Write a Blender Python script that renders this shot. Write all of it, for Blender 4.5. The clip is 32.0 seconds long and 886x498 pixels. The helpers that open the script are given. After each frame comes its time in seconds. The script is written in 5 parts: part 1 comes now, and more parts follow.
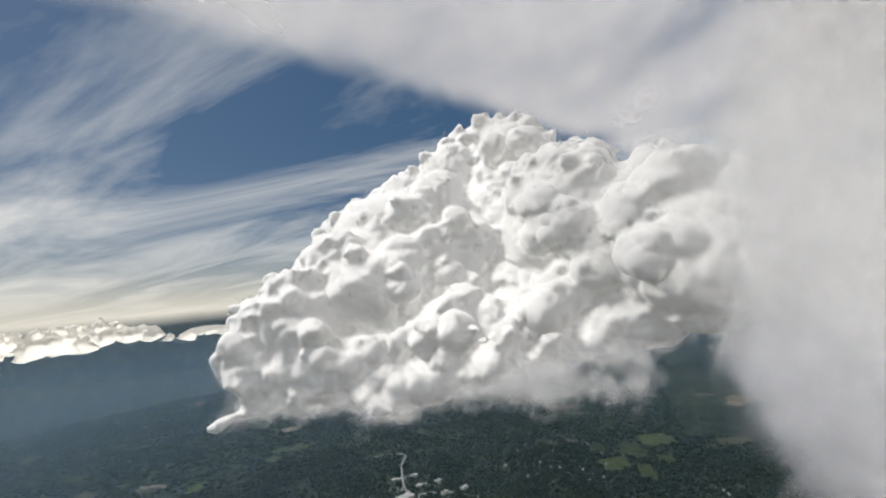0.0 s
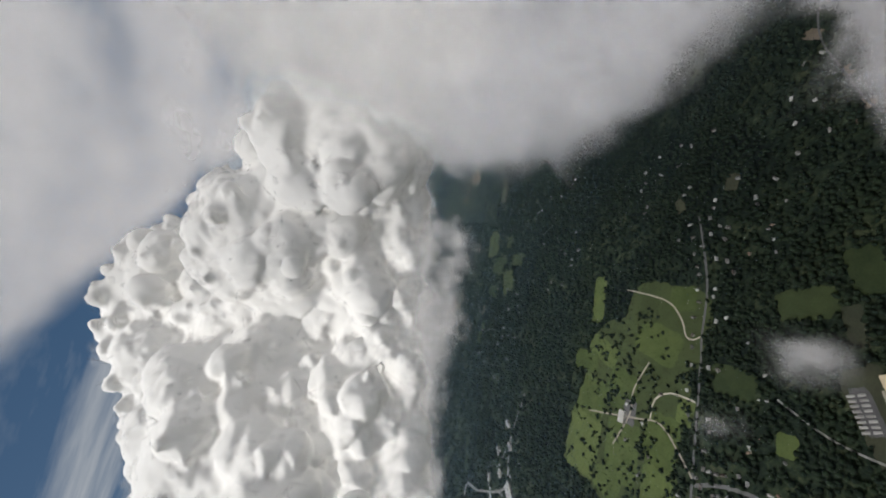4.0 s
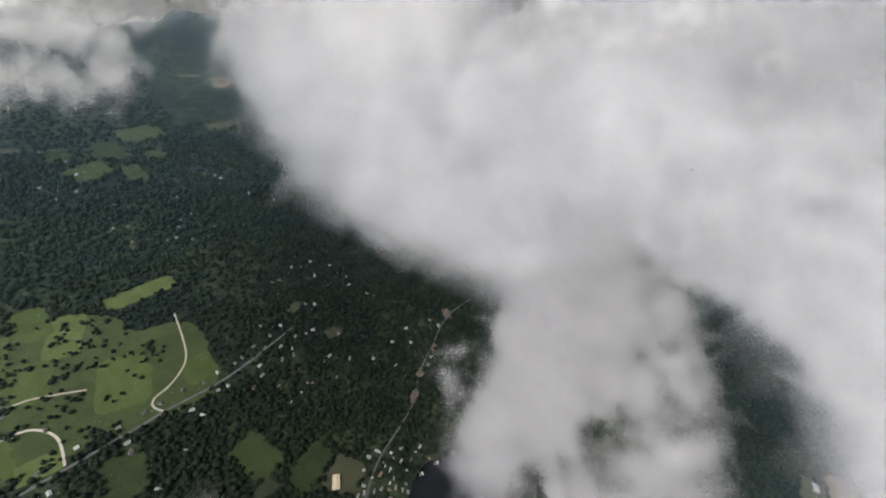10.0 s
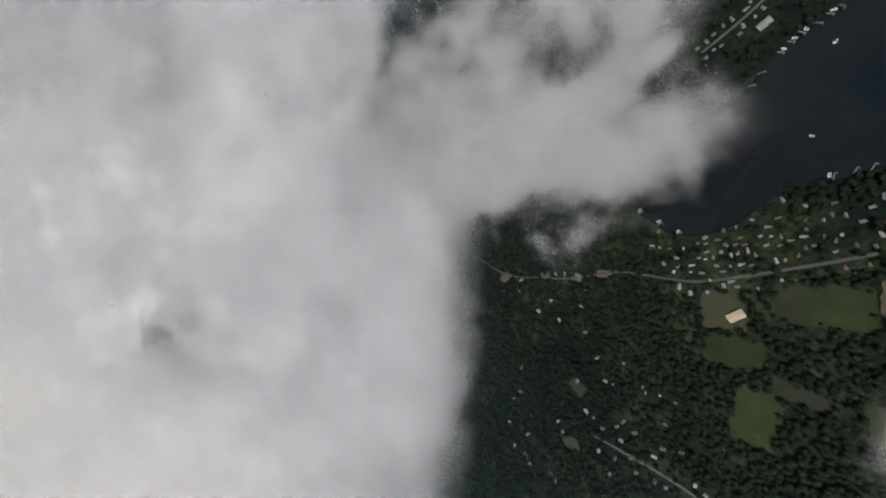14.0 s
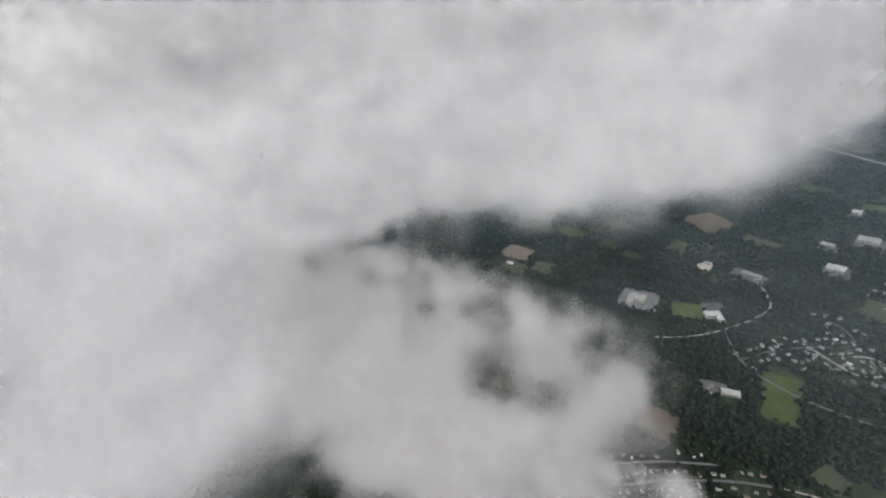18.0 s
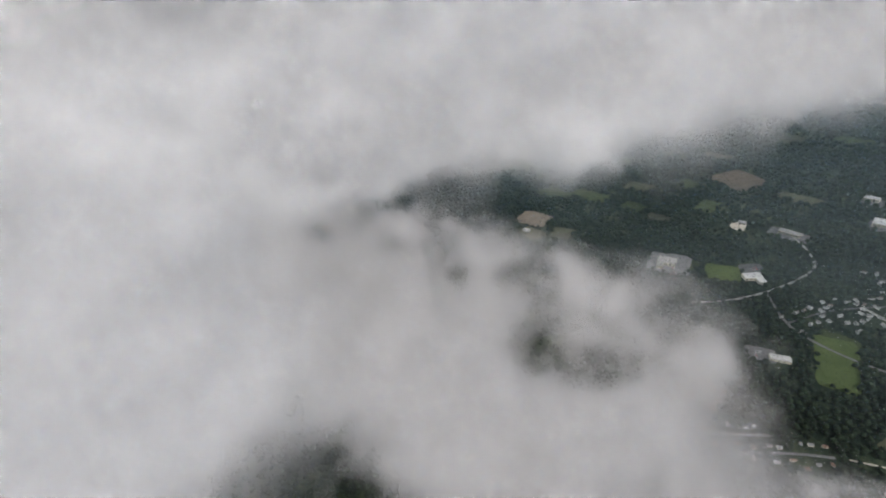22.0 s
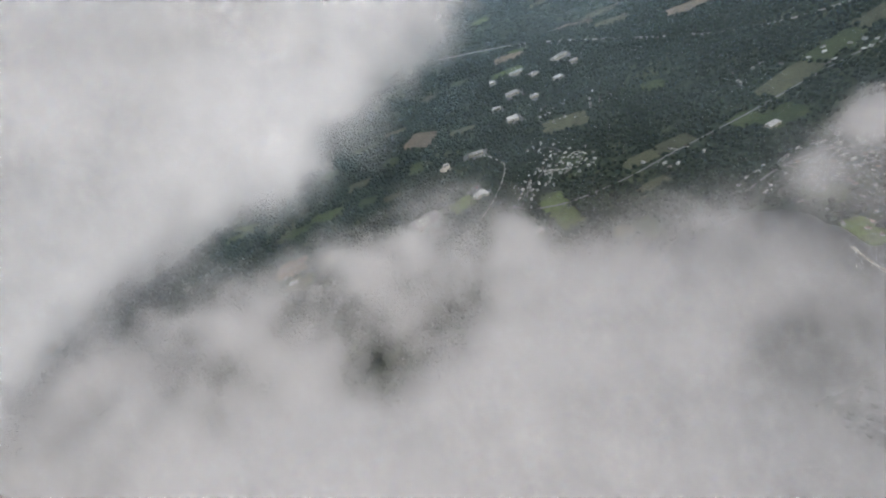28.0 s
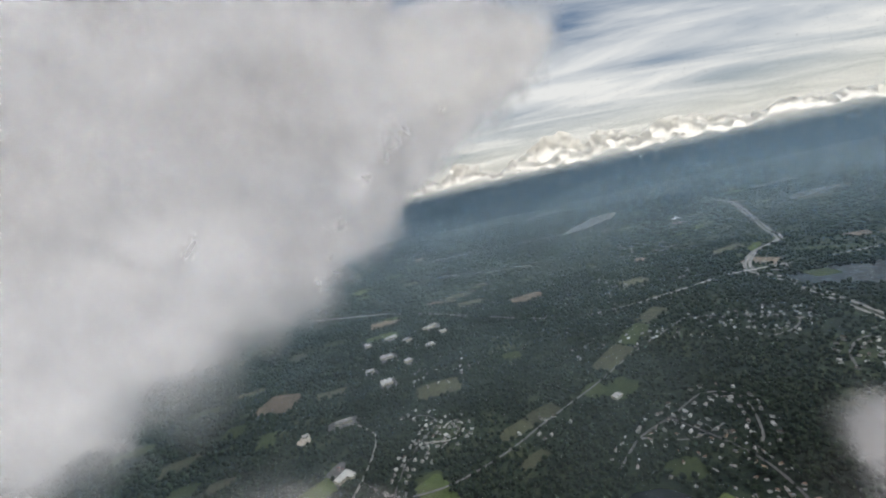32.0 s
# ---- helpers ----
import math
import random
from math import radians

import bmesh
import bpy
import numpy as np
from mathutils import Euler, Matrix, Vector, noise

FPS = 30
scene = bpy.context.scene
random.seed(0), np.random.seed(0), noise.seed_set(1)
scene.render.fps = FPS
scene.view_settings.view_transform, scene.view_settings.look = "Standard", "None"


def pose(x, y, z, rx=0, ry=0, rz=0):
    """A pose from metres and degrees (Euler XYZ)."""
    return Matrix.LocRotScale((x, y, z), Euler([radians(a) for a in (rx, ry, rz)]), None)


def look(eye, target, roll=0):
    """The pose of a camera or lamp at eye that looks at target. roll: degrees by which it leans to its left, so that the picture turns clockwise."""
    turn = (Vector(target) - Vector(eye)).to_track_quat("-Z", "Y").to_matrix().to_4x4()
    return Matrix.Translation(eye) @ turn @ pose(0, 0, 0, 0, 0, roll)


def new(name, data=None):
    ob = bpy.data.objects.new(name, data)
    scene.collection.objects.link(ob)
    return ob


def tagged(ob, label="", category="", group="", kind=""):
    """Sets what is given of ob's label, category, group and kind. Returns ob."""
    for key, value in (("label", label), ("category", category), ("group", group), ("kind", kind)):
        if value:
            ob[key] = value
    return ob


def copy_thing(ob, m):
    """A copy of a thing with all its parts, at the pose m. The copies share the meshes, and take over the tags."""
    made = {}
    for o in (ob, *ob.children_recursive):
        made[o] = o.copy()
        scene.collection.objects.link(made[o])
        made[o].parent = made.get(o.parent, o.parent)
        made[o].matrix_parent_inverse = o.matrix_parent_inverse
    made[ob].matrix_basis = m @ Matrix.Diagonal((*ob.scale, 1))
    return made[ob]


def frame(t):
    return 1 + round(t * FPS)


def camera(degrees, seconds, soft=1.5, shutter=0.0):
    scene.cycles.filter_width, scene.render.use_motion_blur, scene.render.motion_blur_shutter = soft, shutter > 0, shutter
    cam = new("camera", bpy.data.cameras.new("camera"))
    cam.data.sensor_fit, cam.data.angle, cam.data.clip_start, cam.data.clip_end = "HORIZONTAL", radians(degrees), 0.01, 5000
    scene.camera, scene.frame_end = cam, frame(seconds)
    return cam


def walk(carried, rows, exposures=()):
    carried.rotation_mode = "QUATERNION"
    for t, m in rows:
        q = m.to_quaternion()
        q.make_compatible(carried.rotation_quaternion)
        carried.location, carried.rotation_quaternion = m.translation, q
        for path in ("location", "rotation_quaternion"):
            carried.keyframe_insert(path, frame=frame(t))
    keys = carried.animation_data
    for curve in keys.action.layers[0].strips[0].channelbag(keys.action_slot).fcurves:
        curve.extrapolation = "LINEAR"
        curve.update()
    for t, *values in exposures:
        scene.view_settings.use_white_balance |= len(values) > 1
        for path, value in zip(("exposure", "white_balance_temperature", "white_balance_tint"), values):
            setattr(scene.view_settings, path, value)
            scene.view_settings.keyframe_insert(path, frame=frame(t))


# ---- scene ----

# ---- camera and its walk: t, x, y, z, yaw, pitch, roll ----
cam = camera(99.8, 32.0, 2.0)
PATH = [
    (0.0, 247.3, 236.4, 771.6, -156.97, 5.83, -5.62),
    (0.5, 250.2, 222.6, 778.6, -157.90, 6.40, -0.63),
    (1.0, 253.2, 208.7, 785.2, -155.84, 7.71, -2.47),
    (1.5, 256.7, 195.6, 791.5, -155.08, 6.54, -22.70),
    (2.0, 259.2, 183.4, 797.3, -158.87, 2.89, -29.80),
    (2.5, 261.3, 173.3, 802.6, -160.85, 1.26, -43.89),
    (3.0, 263.0, 165.5, 807.3, -165.87, -4.96, -68.55),
    (3.5, 264.6, 158.3, 810.8, -173.71, -10.93, -75.87),
    (5.5, 272.2, 126.8, 825.6, 159.48, -31.61, -72.85),
    (6.0, 272.7, 116.3, 826.8, 154.80, -36.30, -77.95),
    (6.5, 270.2, 105.3, 827.3, 147.21, -40.58, -66.15),
    (7.0, 265.9, 94.9, 827.1, 139.80, -41.83, -28.03),
    (7.5, 261.4, 85.1, 824.8, 137.54, -39.53, -17.01),
    (8.0, 257.4, 76.0, 820.4, 134.63, -38.11, -20.11),
    (8.5, 254.4, 67.4, 814.2, 133.13, -37.48, -9.81),
    (9.0, 252.5, 59.6, 806.7, 132.41, -41.06, -15.24),
    (9.5, 251.8, 51.9, 797.8, 131.59, -39.41, -13.16),
    (10.0, 252.0, 44.1, 788.3, 130.63, -36.80, 15.77),
    (10.5, 251.9, 36.9, 779.3, 133.69, -35.31, 41.34),
    (11.0, 250.4, 31.0, 771.9, 140.60, -34.69, 32.28),
    (11.5, 247.2, 26.5, 765.1, 142.62, -32.20, -19.00),
    (12.0, 242.8, 21.7, 758.7, 140.29, -29.64, -33.49),
    (12.5, 237.5, 16.3, 752.7, 134.55, -28.81, -47.38),
    (13.0, 231.0, 10.6, 747.4, 129.59, -29.98, -64.27),
    (13.5, 223.3, 4.5, 742.7, 121.52, -32.09, -85.51),
    (15.5, 180.5, -23.7, 727.1, 101.99, -50.28, -77.46),
    (16.0, 168.8, -30.5, 723.9, 91.51, -51.04, -41.85),
    (16.5, 157.8, -37.6, 721.1, 84.27, -49.08, -23.46),
    (17.0, 146.8, -44.4, 717.2, 81.25, -46.57, -13.68),
    (17.5, 135.7, -50.7, 712.1, 77.24, -41.02, -20.96),
    (18.0, 124.8, -56.0, 706.6, 72.17, -29.42, -12.04),
    (18.5, 114.7, -60.2, 701.2, 71.93, -29.30, -4.80),
    (19.0, 105.0, -62.8, 696.0, 72.93, -32.55, -25.94),
    (19.5, 95.1, -64.2, 690.6, 68.59, -32.19, -16.30),
    (20.0, 85.7, -64.9, 684.8, 66.57, -29.57, 6.54),
    (20.5, 77.4, -66.4, 678.9, 71.10, -28.49, 26.19),
    (21.0, 70.3, -69.6, 673.2, 73.81, -28.43, 24.05),
    (21.5, 64.2, -74.3, 667.7, 75.27, -31.16, 6.26),
    (22.0, 58.6, -79.7, 661.9, 73.23, -33.15, -14.32),
    (22.5, 52.9, -84.5, 655.2, 72.82, -31.07, -39.33),
    (23.0, 46.6, -87.9, 647.5, 68.09, -31.86, -35.29),
    (23.5, 39.8, -89.3, 638.8, 63.81, -31.39, -27.87),
    (24.0, 32.8, -88.8, 629.6, 63.74, -34.85, -30.39),
    (24.5, 25.9, -86.5, 620.2, 61.14, -35.26, -44.22),
    (25.0, 19.6, -83.0, 611.1, 54.56, -35.95, -53.29),
    (25.5, 14.3, -78.7, 602.5, 48.38, -36.36, -40.69),
    (27.5, 4.8, -55.8, 575.3, 31.75, -37.85, -18.61),
    (28.0, 3.4, -49.0, 570.1, 32.60, -39.34, -28.84),
    (28.5, 2.4, -42.0, 565.7, 27.92, -37.89, -42.00),
    (29.0, 1.6, -34.6, 562.0, 22.16, -38.50, -37.29),
    (29.5, 1.2, -26.9, 558.7, 12.80, -27.17, -25.93),
    (30.0, 1.1, -19.4, 555.3, 5.89, -14.49, -14.67),
    (30.5, 1.8, -12.3, 552.4, 4.53, -11.09, -24.46),
    (31.0, 1.4, -5.9, 550.8, 0.55, -9.80, -18.10),
    (31.5, 0.0, 0.0, 550.0, -0.14, -9.33, -1.07),
    (32.0, -0.6, 6.3, 549.2, -0.51, -9.02, -12.46),
]


def attitude(x, y, z, yaw, pitch, roll):
    return pose(x, y, z, 90 + pitch, 0, yaw) @ pose(0, 0, 0, 0, 0, roll)


EXPOSURES = [(0.0, -0.2), (3.0, -0.35), (5.5, -0.45), (7.0, -0.15), (9.0, -0.05), (11.0, 0.1), (13.5, -0.3), (16.0, 0.05), (20.0, 0.05), (23.0, -0.05), (25.0, 0.0), (28.0, 0.2), (30.0, 0.5), (32.0, 0.05)]
rows = [(t, attitude(*p)) for t, *p in PATH]
# the quick roll back to level, spread evenly
quick = dict(rows)
a, b = quick[11.0], quick[11.5]
rows = [r for r in rows if r[0] != 11.5] + [(11.0 + 0.6 * f, a.lerp(b, f)) for f in (0.16, 0.33, 0.5, 0.67, 0.84, 1.0)]
rows.sort(key=lambda r: r[0])
walk(cam, rows, EXPOSURES)

# ---- sky and sun ----
scene.cycles.transparent_max_bounces = 160
SUN_DIR = Vector((0.62, 0.06, 0.78)).normalized()
world = bpy.data.worlds.new("sky")
scene.world = world
world.use_nodes = True
wn, wl = world.node_tree.nodes, world.node_tree.links
wn.clear()
sky = wn.new("ShaderNodeTexSky")
sky.sky_type, sky.sun_disc = "NISHITA", False
sky.sun_elevation = math.asin(SUN_DIR.z)
sky.sun_rotation = math.atan2(SUN_DIR.x, SUN_DIR.y)
sky.air_density, sky.dust_density, sky.altitude = 1.0, 1.0, 600
back = wn.new("ShaderNodeBackground")
back.inputs["Strength"].default_value = 0.064


def wmath(op, a, b=0.0, clamp=False):
    n = wn.new("ShaderNodeMath")
    n.operation, n.use_clamp = op, clamp
    for slot, v in zip(n.inputs, (a, b)):
        if isinstance(v, bpy.types.NodeSocket):
            wl.new(v, slot)
        else:
            slot.default_value = v
    return n.outputs[0]


def wmix(fac, a, b):
    n = wn.new("ShaderNodeMix")
    n.data_type = "RGBA"
    for slot, v in ((n.inputs[0], fac), (n.inputs[6], a), (n.inputs[7], b)):
        if isinstance(v, bpy.types.NodeSocket):
            wl.new(v, slot)
        else:
            slot.default_value = v
    return n.outputs[2]


# high cirrus, drawn out by the wind, on a flat layer far above
where = wn.new("ShaderNodeTexCoord").outputs["Generated"]
part_xyz = wn.new("ShaderNodeSeparateXYZ")
wl.new(where, part_xyz.inputs[0])
up = part_xyz.outputs["Z"]
height = wmath("ADD", wmath("MAXIMUM", up, 0.0), 0.09)
flat = wn.new("ShaderNodeCombineXYZ")
wl.new(wmath("DIVIDE", part_xyz.outputs["X"], height), flat.inputs[0])
wl.new(wmath("DIVIDE", part_xyz.outputs["Y"], height), flat.inputs[1])
turn = wn.new("ShaderNodeMapping")
turn.inputs["Rotation"].default_value = (0, 0, radians(35))
turn.inputs["Scale"].default_value = (0.28, 0.9, 1)
wl.new(flat.outputs[0], turn.inputs[0])
cirrus = wn.new("ShaderNodeTexNoise")
cirrus.inputs["Scale"].default_value, cirrus.inputs["Detail"].default_value = 1.1, 7
cirrus.inputs["Roughness"].default_value, cirrus.inputs["Distortion"].default_value = 0.56, 0.7
wl.new(turn.outputs[0], cirrus.inputs["Vector"])
cirrus_veil = wmath("MULTIPLY", wmath("SUBTRACT", cirrus.outputs[0], wmath("SUBTRACT", 0.41, wmath("MULTIPLY", part_xyz.outputs["Y"], 0.06))), 3.6, True)
haze = wmath("POWER", wmath("SUBTRACT", 1.0, wmath("ABSOLUTE", up), True), 14.0)
blue = wmix(0.55, sky.outputs[0], (0.5, 1.7, 3.5, 1))
upper = wmix(cirrus_veil, blue, (11.8, 12.0, 12.0, 1))
upper = wmix(wmath("MULTIPLY", haze, 0.85), upper, (15.5, 14.6, 12.4, 1))
# land past the edge of sight, under blue haze
land = wmix(haze, (0.45, 0.64, 0.62, 1), (1.4, 1.85, 2.1, 1))
under = wmath("MULTIPLY", wmath("SUBTRACT", 0.004, up), 34.0, True)
wl.new(wmix(under, upper, land), back.inputs[0])
wo = wn.new("ShaderNodeOutputWorld")
wl.new(back.outputs[0], wo.inputs[0])
sun = new("sun", bpy.data.lights.new("sun", "SUN"))
sun.data.energy, sun.data.angle, sun.data.color = 3.5, radians(9), (1.0, 0.975, 0.94)
sun.matrix_world = look(SUN_DIR * 100, (0, 0, 0))

# ---- materials ----


def material(name):
    m = bpy.data.materials.new(name)
    m.use_nodes = True
    nt = m.node_tree
    nt.nodes.clear()
    out = nt.nodes.new("ShaderNodeOutputMaterial")
    return m, nt, out


def node(nt, kind, **inputs):
    n = nt.nodes.new("ShaderNode" + kind)
    for key, value in inputs.items():
        slot = n.inputs[key.replace("_", " ")]
        if isinstance(value, bpy.types.NodeSocket):
            nt.links.new(value, slot)
        else:
            slot.default_value = value
    return n


def noise3(nt, scale, detail=4.0, rough=0.55, coord=None, stretch=(1, 1, 1)):
    if coord is None:
        coord = nt.nodes.new("ShaderNodeNewGeometry").outputs["Position"]
    m = node(nt, "Mapping", Vector=coord, Scale=(scale * stretch[0], scale * stretch[1], scale * stretch[2]))
    n = node(nt, "TexNoise", Vector=m.outputs[0], Scale=1.0, Detail=detail, Roughness=rough)
    return n.outputs[0]


def ramp(nt, fac, stops):
    r = node(nt, "ValToRGB", Fac=fac)
    e = r.color_ramp.elements
    while len(e) < len(stops):
        e.new(0.5)
    for el, (p, c) in zip(e, stops):
        el.position = p
        el.color = (c, c, c, 1) if isinstance(c, (int, float)) else (*c, 1)
    return r.outputs[0]


def mathn(nt, op, a, b=0.0, c=0.0, clamp=False):
    n = nt.nodes.new("ShaderNodeMath")
    n.operation, n.use_clamp = op, clamp
    for i, v in enumerate((a, b, c)):
        if isinstance(v, bpy.types.NodeSocket):
            nt.links.new(v, n.inputs[i])
        else:
            n.inputs[i].default_value = v
    return n.outputs[0]


def mixc(nt, fac, a, b, mode="MIX"):
    n = nt.nodes.new("ShaderNodeMix")
    n.data_type, n.blend_type = "RGBA", mode
    for slot, v in ((n.inputs[0], fac), (n.inputs[6], a), (n.inputs[7], b)):
        if isinstance(v, bpy.types.NodeSocket):
            nt.links.new(v, slot)
        else:
            slot.default_value = v if isinstance(v, float) else (*v, 1)
    return n.outputs[2]


def surface(nt, out, color, rough=0.9, bump=None, strength=0.3, distance=1.0, metal=0.0):
    b = node(nt, "BsdfPrincipled", Roughness=rough, Metallic=metal)
    if isinstance(color, bpy.types.NodeSocket):
        nt.links.new(color, b.inputs["Base Color"])
    else:
        b.inputs["Base Color"].default_value = (*color, 1)
    b.inputs["Specular IOR Level"].default_value = 0.25
    if bump is not None:
        bn = node(nt, "Bump", Height=bump, Strength=strength, Distance=distance)
        nt.links.new(bn.outputs[0], b.inputs["Normal"])
    nt.links.new(b.outputs[0], out.inputs[0])
    return b


def plain(name, low, high, scale=0.3, rough=0.85, metal=0.0):
    """A worn surface between two colours, with stains at two sizes."""
    m, nt, out = material(name)
    f = mathn(nt, "MULTIPLY", noise3(nt, scale), 0.6)
    f = mathn(nt, "ADD", f, mathn(nt, "MULTIPLY", noise3(nt, scale * 9), 0.4))
    info = nt.nodes.new("ShaderNodeObjectInfo")
    f = mathn(nt, "ADD", f, mathn(nt, "MULTIPLY_ADD", info.outputs["Random"], 0.5, -0.25))
    c = ramp(nt, f, [(0.25, low), (0.75, high)])
    surface(nt, out, c, rough, f, 0.2, 0.2, metal)
    return m


def cloud_material(name, core, ragged, scale, soft, dense, calm=0.5, white=(0.94, 0.94, 0.95), through_light=0.35, stretch=(1, 1, 1), fine=3.0):
    """Droplets in air, lit from all round. 'level' runs from 0 in the middle of a wisp to 1 at its rim."""
    m, nt, out = material(name)
    level = nt.nodes.new("ShaderNodeAttribute")
    level.attribute_name = "level"
    lv = level.outputs["Fac"]
    n = mathn(nt, "ADD", mathn(nt, "MULTIPLY", noise3(nt, scale, fine, 0.58, stretch=stretch), 0.6), mathn(nt, "MULTIPLY", noise3(nt, scale * 0.3, 2.0, 0.5), 0.4))
    start = mathn(nt, "MULTIPLY_ADD", lv, ragged, core)
    a = mathn(nt, "DIVIDE", mathn(nt, "SUBTRACT", n, start), soft, clamp=True)
    fade = mathn(nt, "SUBTRACT", 1.0, lv, clamp=True)
    fade = mathn(nt, "MULTIPLY", fade, mathn(nt, "MULTIPLY", mathn(nt, "SUBTRACT", 2.0, fade), dense))
    a = mathn(nt, "MULTIPLY", a, fade, clamp=True)
    geo = nt.nodes.new("ShaderNodeNewGeometry")
    part_n = nt.nodes.new("ShaderNodeVectorMath")
    part_n.operation = "SCALE"
    nt.links.new(geo.outputs["Normal"], part_n.inputs[0])
    part_n.inputs["Scale"].default_value = 1.0 - calm
    both = nt.nodes.new("ShaderNodeVectorMath")
    both.operation = "ADD"
    nt.links.new(part_n.outputs[0], both.inputs[0])
    both.inputs[1].default_value = Vector((0.35, 0.05, 0.9)) * calm
    unit = nt.nodes.new("ShaderNodeVectorMath")
    unit.operation = "NORMALIZE"
    nt.links.new(both.outputs[0], unit.inputs[0])
    d = node(nt, "BsdfDiffuse", Color=(*white, 1))
    tl = node(nt, "BsdfTranslucent", Color=(*white, 1))
    nt.links.new(unit.outputs[0], d.inputs["Normal"])
    below = nt.nodes.new("ShaderNodeVectorMath")
    below.operation = "SUBTRACT"
    nt.links.new(part_n.outputs[0], below.inputs[0])
    below.inputs[1].default_value = Vector((0.35, 0.05, 0.9)) * calm
    far_side = nt.nodes.new("ShaderNodeVectorMath")
    far_side.operation = "NORMALIZE"
    nt.links.new(below.outputs[0], far_side.inputs[0])
    nt.links.new(far_side.outputs[0], tl.inputs["Normal"])
    body = node(nt, "MixShader", Fac=through_light)
    nt.links.new(d.outputs[0], body.inputs[1])
    nt.links.new(tl.outputs[0], body.inputs[2])
    clear = node(nt, "BsdfTransparent")
    mix = node(nt, "MixShader", Fac=a)
    nt.links.new(clear.outputs[0], mix.inputs[1])
    nt.links.new(body.outputs[0], mix.inputs[2])
    nt.links.new(mix.outputs[0], out.inputs[0])
    return m



def billow_material(name, white, calm=0.35, through_light=0.12, size=26.0, rough=0.25):
    """The closed, sunlit skin of a heaped cloud: light that wanders about inside softens its shading."""
    m, nt, out = material(name)
    relief = mathn(nt, "ADD", mathn(nt, "MULTIPLY", noise3(nt, 1 / size, 6.0, 0.6), 1.0), mathn(nt, "MULTIPLY", noise3(nt, 1 / (size * 4), 3.0), 1.6))
    bump = node(nt, "Bump", Height=relief, Strength=rough, Distance=size * 0.4)
    turned = node(nt, "VectorMath")
    turned.operation = "MULTIPLY_ADD"
    nt.links.new(bump.outputs[0], turned.inputs[0])
    turned.inputs[1].default_value = (1 - calm,) * 3
    turned.inputs[2].default_value = Vector((0.35, 0.05, 0.9)) * calm
    unit = node(nt, "VectorMath")
    unit.operation = "NORMALIZE"
    nt.links.new(turned.outputs[0], unit.inputs[0])
    d, tl = node(nt, "BsdfDiffuse", Color=(*white, 1)), node(nt, "BsdfTranslucent", Color=(*white, 1))
    nt.links.new(unit.outputs[0], d.inputs["Normal"])
    body = node(nt, "MixShader", Fac=through_light)
    nt.links.new(d.outputs[0], body.inputs[1])
    nt.links.new(tl.outputs[0], body.inputs[2])
    nt.links.new(body.outputs[0], out.inputs[0])
    return m


# ---- ground ----


def ground_material():
    m, nt, out = material("woodland_ground")
    big = noise3(nt, 1 / 420, 3)
    mid = noise3(nt, 1 / 60, 4)
    fine = noise3(nt, 1 / 9, 3, 0.6)
    f = mathn(nt, "ADD", mathn(nt, "MULTIPLY", big, 0.35), mathn(nt, "ADD", mathn(nt, "MULTIPLY", mid, 0.4), mathn(nt, "MULTIPLY", fine, 0.25)))
    c = ramp(nt, f, [(0.40, (0.004, 0.009, 0.007)), (0.48, (0.010, 0.019, 0.012)), (0.55, (0.026, 0.040, 0.02)), (0.66, (0.075, 0.085, 0.042))])
    surface(nt, out, c, 0.95, fine, 0.8, 4.0)
    return m


def link_mesh(name, verts, faces, mat, smooth=False):
    me = bpy.data.meshes.new(name)
    me.from_pydata(verts, [], faces)
    me.materials.append(mat)
    if smooth:
        me.polygons.foreach_set("use_smooth", [True] * len(me.polygons))
    return new(name, me)


N = 60
gv = [(x, y, 0.0) for y in np.linspace(-16000, 16000, N) for x in np.linspace(-16000, 16000, N)]
gf = [(j * N + i, j * N + i + 1, (j + 1) * N + i + 1, (j + 1) * N + i) for j in range(N - 1) for i in range(N - 1)]
tagged(link_mesh("ground", gv, gf, ground_material()), "dark green wooded lowland under cloud shadow", "ground", kind="structure")

# ---- clouds ----


def ball_template(level):
    bm = bmesh.new()
    bmesh.ops.create_icosphere(bm, subdivisions=level, radius=1.0)
    v = np.array([p.co for p in bm.verts])
    f = np.array([[p.index for p in q.verts] for q in bm.faces])
    bm.free()
    return v, f


BALLS = {1: ball_template(1), 2: ball_template(2), 3: ball_template(3)}


